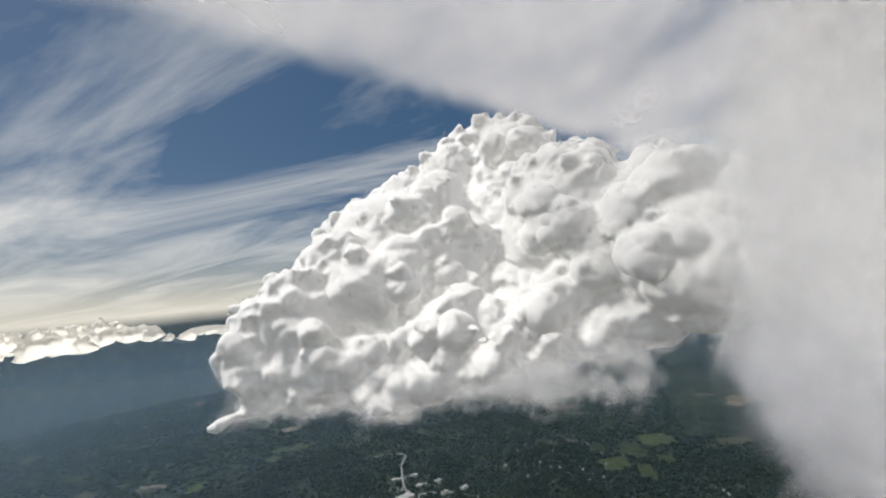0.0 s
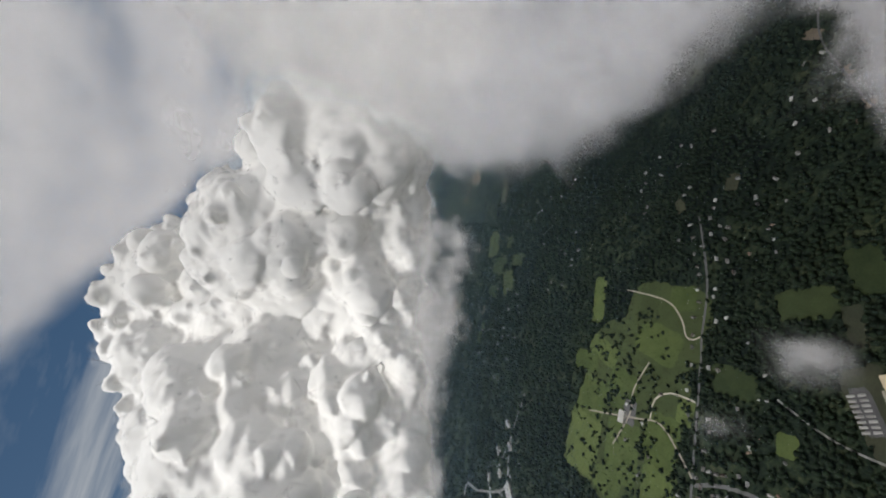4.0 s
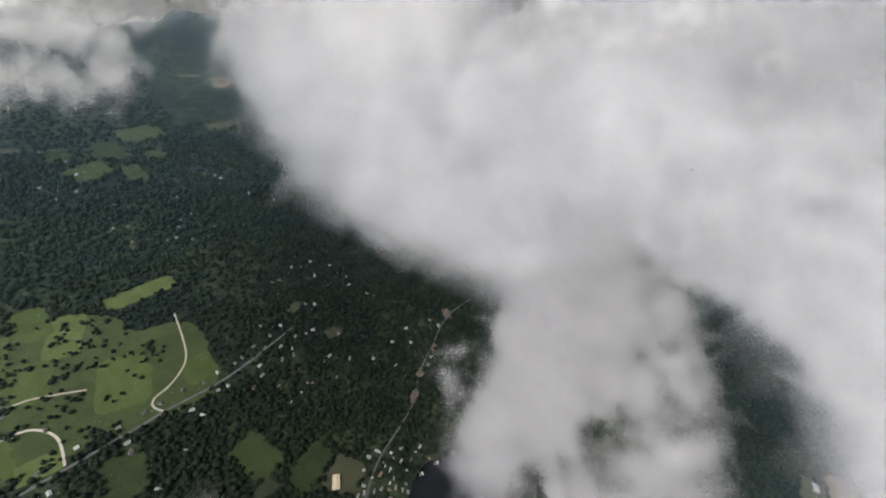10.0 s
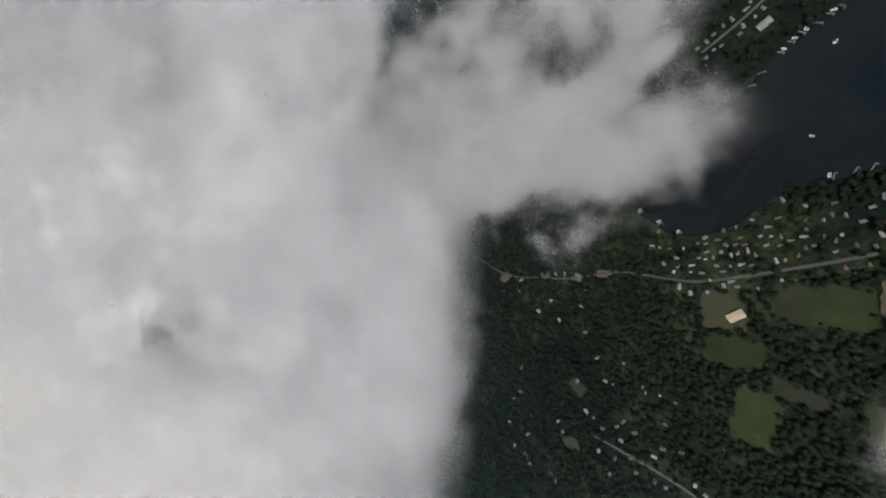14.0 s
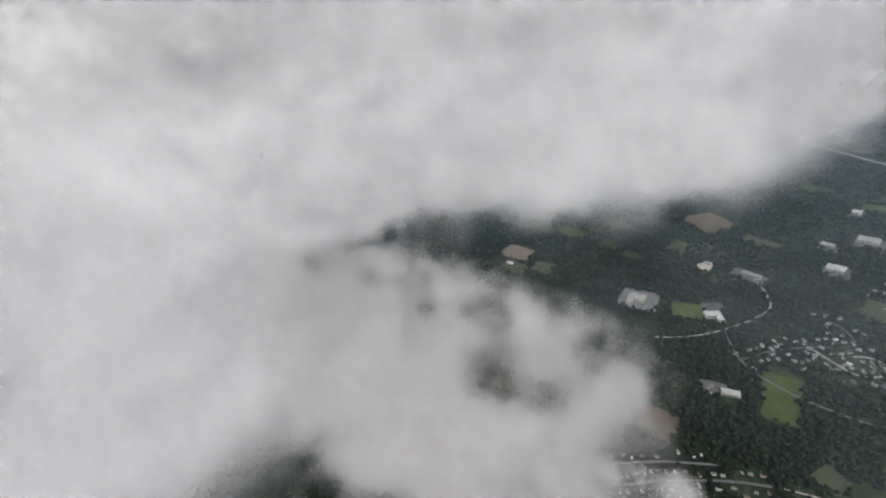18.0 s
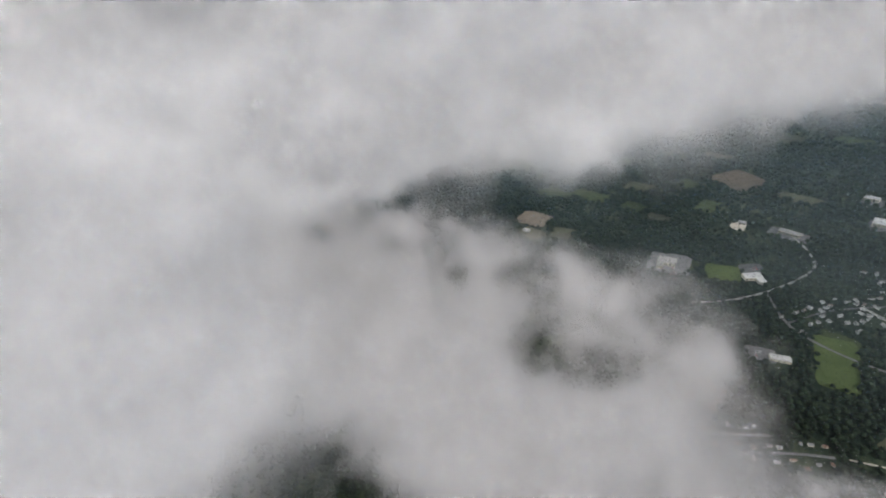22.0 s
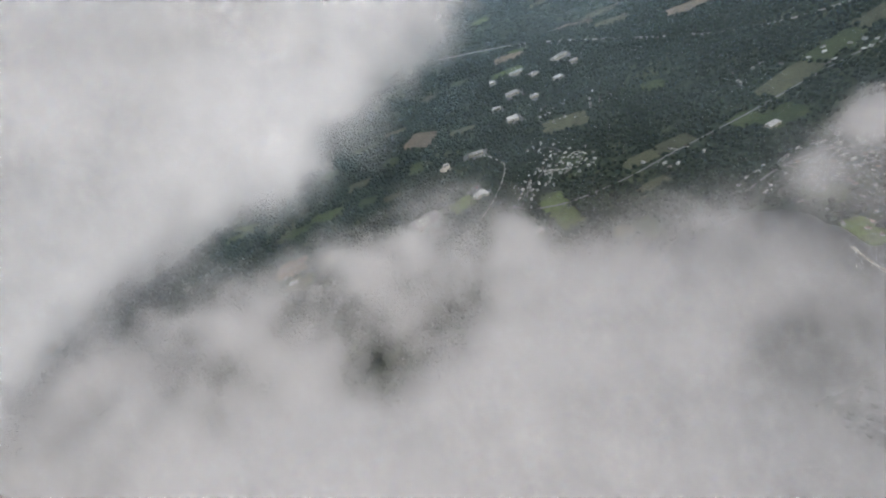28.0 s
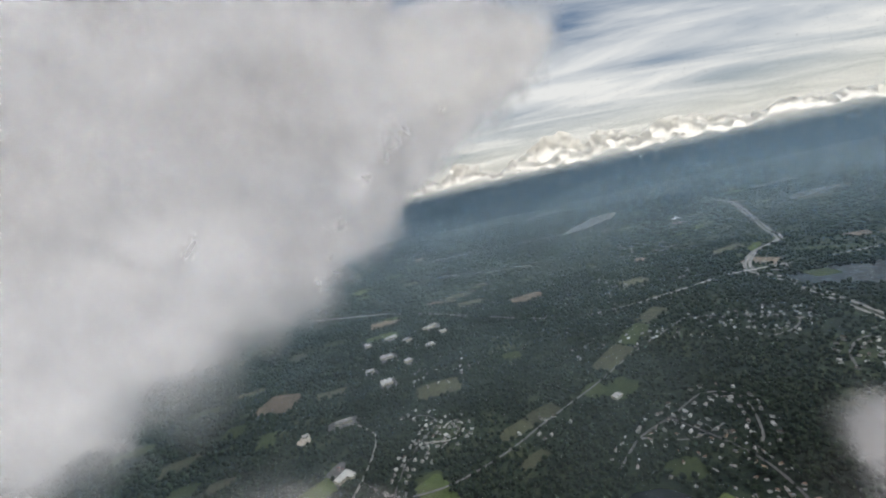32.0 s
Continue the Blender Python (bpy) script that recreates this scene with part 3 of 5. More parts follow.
FIELD_TAN = plain("bare_soil", (0.10, 0.08, 0.06), (0.19, 0.155, 0.115), 0.04, 0.95)
GRAVEL = plain("pale_gravel", (0.28, 0.25, 0.21), (0.45, 0.41, 0.35), 0.08, 0.95)
ASPHALT = plain("worn_asphalt", (0.09, 0.09, 0.092), (0.17, 0.17, 0.17), 0.05, 0.9)
CONCRETE = plain("pale_concrete_road", (0.16, 0.157, 0.15), (0.28, 0.275, 0.26), 0.05, 0.9)


def water_material():
    m, nt, out = material("lake_water")
    b = surface(nt, out, (0.006, 0.010, 0.013), 0.05, noise3(nt, 0.35, 3), 0.025, 0.3)
    b.inputs["Specular IOR Level"].default_value = 0.35
    return m


WATER = water_material()
CELL = 6.0
HALF = 1800
NC = int(2 * HALF / CELL)
centres = -HALF + CELL * (np.arange(NC) + 0.5)
GX, GY = np.meshgrid(centres, centres)
open_land = np.zeros((NC, NC), bool)


def inside(outline, grow=0.0):
    """Cells of the land grid within a closed outline."""
    p = np.array(outline)
    mid = p.mean(0)
    p = mid + (p - mid) * (1 + grow / np.linalg.norm(p - mid, axis=1).mean())
    x0, y0 = p.min(0)
    x1, y1 = p.max(0)
    hit = np.zeros_like(open_land)
    sub = (GX > x0) & (GX < x1) & (GY > y0) & (GY < y1)
    if not sub.any():
        return hit
    gx, gy = GX[sub], GY[sub]
    c = np.zeros(len(gx), bool)
    for (ax, ay), (bx, by) in zip(p, np.roll(p, -1, 0)):
        if ay != by:
            c ^= ((ay > gy) != (by > gy)) & (gx < (bx - ax) * (gy - ay) / (by - ay) + ax)
    hit[sub] = c
    return hit


def clear_along(points, reach):
    for (ax, ay), (bx, by) in zip(points, points[1:]):
        d = np.array((bx - ax, by - ay))
        L = max((d ** 2).sum(), 1e-6)
        u = np.clip(((GX - ax) * d[0] + (GY - ay) * d[1]) / L, 0, 1)
        open_land[(GX - ax - u * d[0]) ** 2 + (GY - ay - u * d[1]) ** 2 < reach * reach] = True


def sheet(name, outline, z, mat, label, category, clear=True, depth=0.1):
    """A flat piece of land with a low edge all round."""
    bm = bmesh.new()
    top = [bm.verts.new((x, y, z)) for x, y in outline]
    low = [bm.verts.new((x, y, z - depth)) for x, y in outline]
    bm.faces.new(top)
    for i in range(len(top)):
        j = (i + 1) % len(top)
        bm.faces.new((top[i], low[i], low[j], top[j]))
    bmesh.ops.recalc_face_normals(bm, faces=bm.faces)
    bmesh.ops.triangulate(bm, faces=[f for f in bm.faces if len(f.verts) > 4])
    me = bpy.data.meshes.new(name)
    bm.to_mesh(me)
    bm.free()
    me.materials.append(mat)
    if clear:
        open_land[inside(outline, -3)] = True
    return tagged(new(name, me), label, category, kind="structure")


field_no = 0
FAR_OPEN = []


def field(x, y, w, h, turn, mat, label="", round_=8.0, z=None):
    """One plot, w by h metres, with worn uneven edges."""
    global field_no
    field_no += 1
    rnd = random.Random(field_no)
    c, s = math.cos(radians(turn)), math.sin(radians(turn))
    if max(abs(x), abs(y)) > 1700:
        FAR_OPEN.append((x, y, (w + h) * 0.27))
    out = []
    for k in range(44):
        a = 2 * math.pi * k / 44
        r = (abs(math.cos(a)) ** round_ + abs(math.sin(a)) ** round_) ** (-1 / round_) * rnd.uniform(0.95, 1.04)
        u, v = r * math.cos(a) * w / 2, r * math.sin(a) * h / 2
        out.append((x + u * c - v * s, y + u * s + v * c))
    return sheet("field_plot", out, z or 0.13 + 0.0045 * (field_no % 80), mat, label or "open grass field between dark woods", "field")


def smooth_line(points, step=12.0):
    out = []
    pts = [points[0], *points, points[-1]]
    for a, b, c, d in zip(pts, pts[1:], pts[2:], pts[3:]):
        a, b, c, d = map(np.array, (a, b, c, d))
        n = max(2, int(np.linalg.norm(c - b) / step))
        for k in range(n):
            t = k / n
            out.append(tuple(0.5 * (2 * b + (c - a) * t + (2 * a - 5 * b + 4 * c - d) * t * t + (3 * b - a - 3 * c + d) * t ** 3)))
    out.append(points[-1])
    return out


road_no = 0


def road(points, width, mat, label, name="road"):
    global road_no
    road_no += 1
    line = smooth_line(points)
    bm = bmesh.new()
    z = 0.62 + 0.012 * (road_no % 12)
    rows = []
    for i, p in enumerate(line):
        a, b = np.array(line[max(i - 1, 0)]), np.array(line[min(i + 1, len(line) - 1)])
        d = (b - a) / max(np.linalg.norm(b - a), 1e-6)
        n = np.array((-d[1], d[0])) * width / 2
        rows.append([bm.verts.new((p[0] + s * n[0], p[1] + s * n[1], zz)) for s, zz in ((1.06, z - 0.12), (1, z), (-1, z), (-1.06, z - 0.12))])
    for r, q in zip(rows, rows[1:]):
        for i in range(3):
            bm.faces.new((r[i], r[i + 1], q[i + 1], q[i]))
    bmesh.ops.recalc_face_normals(bm, faces=bm.faces)
    me = bpy.data.meshes.new(name)
    bm.to_mesh(me)
    bm.free()
    me.materials.append(mat)
    clear_along(line[::2] + [line[-1]], width * 0.5 + 1.5)
    tagged(new(name, me), label, "road", kind="structure")
    return line


def water(cx, cy, ovals, label, wobble=0.03, seed=1, name="water"):
    """A lake about (cx, cy): the outer shore of some ovals (x, y, rx, ry, turn)."""
    out = []
    for k in range(120):
        a = 2 * math.pi * k / 120
        d = np.array((math.cos(a), math.sin(a)))
        far = 5.0
        for x, y, rx, ry, turn in ovals:
            c, s = math.cos(radians(turn)), math.sin(radians(turn))
            m = np.array(((c / rx, s / rx), (-s / ry, c / ry)))
            p, q = m @ np.array((cx - x, cy - y)), m @ d
            A, B, C = q @ q, p @ q, p @ p - 1
            if B * B - A * C > 0:
                far = max(far, (-B + math.sqrt(B * B - A * C)) / A)
        far *= 1 + wobble * noise.noise((3 * d[0] + seed, 3 * d[1], 0)) + wobble * 0.8 * noise.noise((11 * d[0], 11 * d[1] + seed, 0))
        out.append((cx + d[0] * far, cy + d[1] * far))
    for x, y, rx, ry, turn in ovals:
        if max(abs(x), abs(y)) > 1500:
            for q in np.linspace(-0.9, 0.9, 13):
                FAR_OPEN.append((x + q * rx * math.cos(radians(turn)), y + q * rx * math.sin(radians(turn)), ry * math.sqrt(1 - q * q) + 34))
    sheet(name, out, 0.12, WATER, label, "lake")
    return out


lake = water(90, 190, [(185, 360, 190, 140, 48), (60, 170, 165, 115, 55), (-60, -10, 120, 95, 50), (-85, -60, 60, 60, 0)], "dark still lake ringed by houses and woods", 0.05, 2)
# sandy northern beach
road([(0, 452), (40, 486), (95, 512), (150, 520)], 2.5, GRAVEL, "narrow pale sandy beach along the lake", "beach")
road([(318, 440), (330, 400), (345, 372)], 3, GRAVEL, "narrow pale sandy beach along the lake", "beach")

# far waters
water(1370, 960, [(1440, 1080, 330, 120, -20), (1330, 830, 200, 110, 60), (1560, 800, 230, 160, 40)], "silvery lake with a wooded island", 0.06, 5)
water(2500, 1500, [(2500, 1500, 420, 170, 15)], "far silvery lake", 0.08, 6)
water(2520, 2430, [(2520, 2430, 220, 60, 15)], "small far bright lake", 0.08, 7)
water(1300, 3120, [(1300, 3100, 380, 90, 38), (1480, 3280, 200, 90, 30)], "long narrow silvery lake", 0.1, 8)
water(750, 2890, [(750, 2890, 230, 26, -8)], "thin bright reach of a river", 0.08, 9)
water(0, 2330, [(0, 2330, 70, 34, -5)], "thin bright reach of a river", 0.08, 10)
water(360, 2210, [(360, 2210, 260, 18, -16)], "thin bright reach of a river", 0.08, 11)
water(60, 2960, [(60, 2960, 240, 40, 5)], "thin bright reach of a river", 0.08, 12)
water(-260, 3430, [(-260, 3430, 240, 40, 35)], "thin bright reach of a river", 0.08, 13)
water(1250, 4350, [(1250, 4350, 330, 60, 30)], "far bright lake under haze", 0.08, 14)
water(2900, 3100, [(2900, 3100, 260, 40, 10)], "far bright lake under haze", 0.08, 15)

# main roads
SOUTH = road([(-20, -190), (29, -163), (110, -90), (183, -16), (245, 66), (274, 151), (357, 261), (420, 380), (450, 540), (380, 690)], 4.5, ASPHALT, "narrow lakeside asphalt road")
road([(247, 56), (281, 7), (347, -46), (383, -107), (398, -130), (400, -230), (370, -320)], 3.2, CONCRETE, "pale farm lane between plots")
road([(398, -130), (370, -152), (345, -172), (300, -195)], 3.4, GRAVEL, "pale gravel drive to a barn")
MAIN = road([(760, -400), (605, -429), (364, -470), (297, -484), (180, -500), (20, -560)], 5, ASPHALT, "straight country road past meadows")
road([(232, -727), (238, -596), (274, -541), (310, -520), (312, -500), (300, -485)], 3.6, GRAVEL, "curving pale gravel lane through a meadow")
road([(600, -760), (579, -698), (545, -600), (525, -531), (561, -470), (590, -432)], 4, GRAVEL, "pale farm track")
road([(525, -560), (480, -560), (447, -523), (441, -463)], 4, GRAVEL, "pale farm track")
road([(400, -600), (480, -625), (545, -620), (640, -650)], 4, GRAVEL, "pale farm track")
LOOP = road([(600, -425), (565, -368), (548, -300), (560, -240), (630, -215), (690, -260), (680, -350), (640, -418)], 7, ASPHALT, "loop street of a small housing estate")
road([(-20, -190), (-110, -230), (-180, -290), (-260, -340), (-380, -400), (-600, -420)], 3.5, ASPHALT, "narrow wooded road")
VILLAGE = road([(-170, 170), (-125, 240), (-95, 310), (-45, 395), (-10, 440)], 4, ASPHALT, "village street above the lake")
VILLAGE_B = road([(-160, 250), (-120, 330), (-70, 405)], 3.5, ASPHALT, "village back street")
NORTH = road([(-330, 560), (-290, 620), (-262, 700), (-248, 790), (-255, 850), (-300, 900), (-340, 925)], 5, CONCRETE, "pale road through woods to a school")
road([(-262, 700), (-180, 640), (-80, 640), (40, 690), (150, 760), (300, 850), (480, 970), (700, 1090)], 4.5, ASPHALT, "country road lined with houses")
HIGHWAY = [(1120, 250), (1074, 428), (1050, 600), (1040, 760), (1080, 950), (1130, 1200), (1150, 1369), (1330, 1540), (1530, 1639), (1640, 1820), (1800, 2075), (2154, 2671), (2300, 3200)]
road([(x - 11, y) for x, y in HIGHWAY], 11, CONCRETE, "pale dual carriageway through woods")
road([(x + 13, y + 3) for x, y in HIGHWAY], 11, CONCRETE, "pale dual carriageway through woods")
CROSS = road([(2100, 1260), (1468, 1315), (1151, 1345), (1017, 1344), (624, 1272), (404, 1286), (227, 1398), (48, 1544), (-300, 1800), (-800, 2000)], 11, CONCRETE, "pale long road crossing a highway")
road([(1150, 1369), (1200, 1290), (1260, 1330), (1230, 1420), (1170, 1440)], 9, CONCRETE, "pale loop ramp of a junction")
road([(1450, -1261), (1250, -1375), (1180, -1250), (1050, -1080), (900, -1120), (700, -1100)], 9, CONCRETE, "pale road through woods")
SUB_A = road([(-190, 640), (-170, 720), (-140, 780), (-100, 850), (-150, 890), (-200, 860)], 4, ASPHALT, "curving estate street")
SUB_A2 = road([(-140, 780), (-60, 770), (-35, 810), (-60, 840), (-85, 815)], 5, CONCRETE, "curled pale cul-de-sac")
SUB_B = road([(230, 590), (300, 650), (392, 690), (490, 735), (545, 700), (500, 600), (450, 560)], 4, ASPHALT, "estate street among trees")
SUB_B2 = road([(300, 650), (380, 620), (460, 640)], 4, ASPHALT, "estate street among trees")
SUB_C = road([(800, 700), (850, 760), (930, 800), (1010, 780), (1000, 640), (900, 560), (830, 600)], 5, ASPHALT, "estate street among trees")
SUB_C2 = road([(860, 700), (950, 690), (1020, 500), (950, 400)], 5, ASPHALT, "estate street among trees")
SUB_D = road([(700, 1090), (800, 1050), (920, 960), (860, 900), (780, 890)], 5, ASPHALT, "estate street among trees")
FAR_TOWN = road([(960, 2150), (1060, 2060), (1150, 1950), (1220, 1760)], 9, ASPHALT, "street of a far town")

# plots round the lake and to the south
for x, y, w, h, t, m in [
        (232, -62, 62, 52, 25, FIELD_TAN), (292, -30, 42, 50, 35, FIELD_TAN), (250, 10, 34, 44, 35, FIELD_OLIVE), (172, -112, 90, 60, 30, FIELD_GREEN),
        (288, 84, 62, 70, 40, FIELD_GREEN), (284, -86, 80, 40, 30, FIELD_GREEN), (213, -240, 70, 28, 22, FIELD_OLIVE), (338, -190, 150, 62, 32, FIELD_OLIVE),
        (75, -190, 64, 66, 30, FIELD_OLIVE), (190, -310, 60, 90, 20, FIELD_GREEN), (372, 150, 60, 90, -10, FIELD_OLIVE), (330, 20, 80, 60, 30, FIELD_GREEN),
        (135, -135, 30, 60, 30, FIELD_OLIVE), (120, -240, 90, 50, 25, FIELD_GREEN), (410, -140, 40, 26, 40, FIELD_TAN),
        (-362, -403, 46, 22, 60, FIELD_TAN), (-255, -331, 26, 22, 20, FIELD_TAN), (-182, -290, 26, 20, 30, FIELD_TAN), (-130, -247, 34, 16, 30, FIELD_TAN),
        (189, -331, 34, 60, 15, FIELD_GREEN), (440, -290, 40, 34, 10, FIELD_BRIGHT), (-60, -500, 40, 30, 0, FIELD_OLIVE), (-10, -620, 40, 26, 30, FIELD_OLIVE)]:
    field(x, y, w, h, t, m, "bare tan plot among dark woods" if m is FIELD_TAN else "")
field(540, -640, 470, 330, 4, FIELD_GREEN, "broad green meadow divided by tracks and trees", 4)
field(300, -590, 210, 240, 0, FIELD_GREEN, "broad green meadow divided by tracks and trees", 4)
for x, y, w, h, t in [(690, -760, 170, 130, 5), (560, -760, 110, 110, -5), (640, -620, 150, 110, 8), (500, -660, 110, 110, -8), (440, -560, 110, 120, 5), (345, -590, 90, 130, -10),
                      (560, -520, 120, 90, 4), (470, -480, 60, 40, 0), (250, -640, 110, 60, 10), (225, -550, 60, 70, 10), (280, -830, 150, 50, 12), (420, -760, 60, 120, -12), (370, -400, 60, 90, 5),
                      (660, -500, 90, 90, 6), (740, -640, 60, 90, 0), (470, -820, 60, 100, 10)]:
    field(x, y, w, h, t, FIELD_BRIGHT if (x + y) % 3 else FIELD_GREEN, "sunlit green meadow divided by tracks")
for x, y, w, h, t in [(140, -1730, 160, 120, 20), (250, -1600, 90, 140, 0), (312, -1464, 120, 100, 30), (200, -1420, 60, 120, 10), (380, -1600, 60, 100, 0), (120, -1540, 70, 70, 0)]:
    field(x, y, w, h, t, FIELD_GREEN, "pale green meadow seen through haze")
# plots to the north
for x, y, w, h, t, m in [
        (-84, 592, 78, 56, -60, FIELD_BRIGHT), (-120, 660, 60, 46, 15, FIELD_GREEN), (64, 534, 40, 60, 20, FIELD_GREEN), (24, 522, 36, 44, 0, FIELD_OLIVE), (-182, 388, 84, 62, 20, FIELD_TAN),
        (76, 752, 80, 40, 25, FIELD_OLIVE), (150, 788, 84, 44, 25, FIELD_OLIVE), (90, 655, 70, 26, 30, FIELD_OLIVE), (-352, 695, 70, 62, 35, FIELD_BRIGHT), (-422, 668, 50, 46, 20, FIELD_GREEN),
        (-600, 1120, 130, 110, -15, FIELD_TAN), (-430, 1110, 110, 44, 5, FIELD_OLIVE), (-850, 755, 130, 60, 15, FIELD_GREEN), (-950, 690, 130, 60, 20, FIELD_GREEN), (-778, 904, 100, 60, 15, FIELD_OLIVE),
        (-700, 795, 70, 50, 10, FIELD_GREEN), (-610, 790, 60, 40, 10, FIELD_OLIVE), (-990, 1010, 120, 60, 20, FIELD_GREEN), (-870, 1170, 120, 50, 15, FIELD_GREEN), (-750, 1240, 110, 44, 10, FIELD_OLIVE),
        (-690, 1010, 60, 60, 0, FIELD_GREEN), (-560, 930, 50, 70, 10, FIELD_GREEN), (-112, 640, 60, 60, 30, FIELD_BRIGHT), (350, 815, 90, 60, 35, FIELD_GREEN), (400, 955, 160, 60, 40, FIELD_OLIVE),
        (520, 1060, 160, 60, 40, FIELD_GREEN), (640, 1160, 140, 60, 35, FIELD_OLIVE), (290, 830, 60, 50, 30, FIELD_GREEN), (-90, 1000, 130, 80, 10, FIELD_OLIVE), (145, 1090, 60, 60, 0, FIELD_GREEN),
        (-860, 530, 110, 80, 20, FIELD_TAN), (-730, 540, 70, 60, 30, FIELD_OLIVE), (-790, 470, 90, 60, 10, FIELD_OLIVE), (330, 560, 60, 50, 0, FIELD_GREEN), (345, 470, 36, 60, 20, FIELD_BRIGHT),
        (760, 1500, 130, 70, 10, FIELD_OLIVE), (330, 1600, 160, 80, 10, FIELD_TAN), (90, 1700, 130, 70, 0, FIELD_OLIVE), (1250, 1420, 90, 120, 30, FIELD_TAN)]:
    field(x, y, w, h, t, m, "bare tan plot among dark woods" if m is FIELD_TAN else "")

# small plots strewn over the far land
rp = random.Random(91)
for _ in range(190):
    a_, d_ = rp.uniform(0, 2 * math.pi), rp.uniform(1500, 4300)
    x_, y_ = 150 + math.cos(a_) * d_, 100 + math.sin(a_) * d_
    near_ = rp.randrange(1, 4)
    for _ in range(near_):
        field(x_ + rp.gauss(0, 110), y_ + rp.gauss(0, 70), rp.uniform(50, 170), rp.uniform(30, 80), rp.uniform(-30, 50), rp.choice((FIELD_OLIVE, FIELD_GREEN, FIELD_GREEN, FIELD_BRIGHT, FIELD_TAN)), "far open plot under haze")

# ---- buildings ----


def part(name, bm, mat, parent, label="", at=None):
    me = bpy.data.meshes.new(name)
    bmesh.ops.recalc_face_normals(bm, faces=bm.faces)
    bm.to_mesh(me)
    bm.free()
    me.materials.append(mat)
    ob = new(name, me)
    ob.parent = parent
    if at is not None:
        ob.matrix_basis = at
    return tagged(ob, label) if label else ob


def box(bm, x0, y0, z0, x1, y1, z1):
    v = bmesh.ops.create_cube(bm, size=1.0, matrix=Matrix.Translation(((x0 + x1) / 2, (y0 + y1) / 2, (z0 + z1) / 2)) @ Matrix.Diagonal((x1 - x0, y1 - y0, z1 - z0, 1)))
    return v["verts"]


WALL_MATS = [plain("white_siding", (0.4, 0.4, 0.38), (0.62, 0.61, 0.58), 0.4), plain("cream_siding", (0.45, 0.4, 0.32), (0.6, 0.55, 0.45), 0.4), plain("blue_grey_siding", (0.22, 0.26, 0.3), (0.35, 0.4, 0.44), 0.4)]
ROOF_MATS = [plain("grey_shingles", (0.14, 0.14, 0.15), (0.28, 0.28, 0.29), 0.5), plain("brown_shingles", (0.14, 0.09, 0.07), (0.26, 0.18, 0.14), 0.5),
             plain("pale_shingles", (0.24, 0.235, 0.23), (0.4, 0.39, 0.38), 0.5), plain("weathered_metal_roof", (0.32, 0.32, 0.32), (0.55, 0.55, 0.55), 0.5, 0.5, 0.2)]
BRICK = plain("brick_stack", (0.2, 0.09, 0.06), (0.35, 0.17, 0.12), 1.0)
GLASS = plain("dark_window_glass", (0.02, 0.025, 0.03), (0.05, 0.06, 0.07), 1.0, 0.1)
WHITE_ROOF = plain("white_membrane_roof", (0.30, 0.30, 0.295), (0.52, 0.52, 0.51), 0.1)
TAN_ROOF = plain("tan_metal_roof", (0.42, 0.34, 0.22), (0.6, 0.5, 0.35), 0.1)
GREY_ROOF = plain("grey_gravel_roof", (0.24, 0.23, 0.22), (0.4, 0.39, 0.37), 0.1)
STEEL = plain("galvanised_steel", (0.4, 0.4, 0.41), (0.6, 0.6, 0.61), 0.5, 0.4, 0.6)
TIMBER = plain("grey_dock_planks", (0.16, 0.145, 0.125), (0.28, 0.26, 0.23), 0.8)
PAINT = [plain("white_car_paint", (0.65, 0.65, 0.65), (0.8, 0.8, 0.8), 0.5, 0.3), plain("dark_car_paint", (0.03, 0.03, 0.04), (0.08, 0.08, 0.1), 0.5, 0.3), plain("red_car_paint", (0.25, 0.03, 0.02), (0.4, 0.06, 0.05), 0.5, 0.3)]
RUBBER = plain("tyre_rubber", (0.015, 0.015, 0.015), (0.03, 0.03, 0.03), 1.0)


def gable(bm, w, d, z, rise, over=0.5, thick=0.3):
    """A pitched roof with thickness, its ridge along x."""
    for s in (1, -1):
        a = (0, 0, z + rise)
        b = (0, s * (d / 2 + over), z - rise * over / (d / 2))
        v = []
        for x in (-w / 2 - over, w / 2 + over):
            for y, h in ((a[1], a[2]), (b[1], b[2])):
                v += [bm.verts.new((x, y, h)), bm.verts.new((x, y, h + thick))]
        for f in ((0, 2, 6, 4), (1, 5, 7, 3), (0, 1, 3, 2), (4, 6, 7, 5), (2, 3, 7, 6), (0, 4, 5, 1)):
            bm.faces.new([v[i] for i in f])


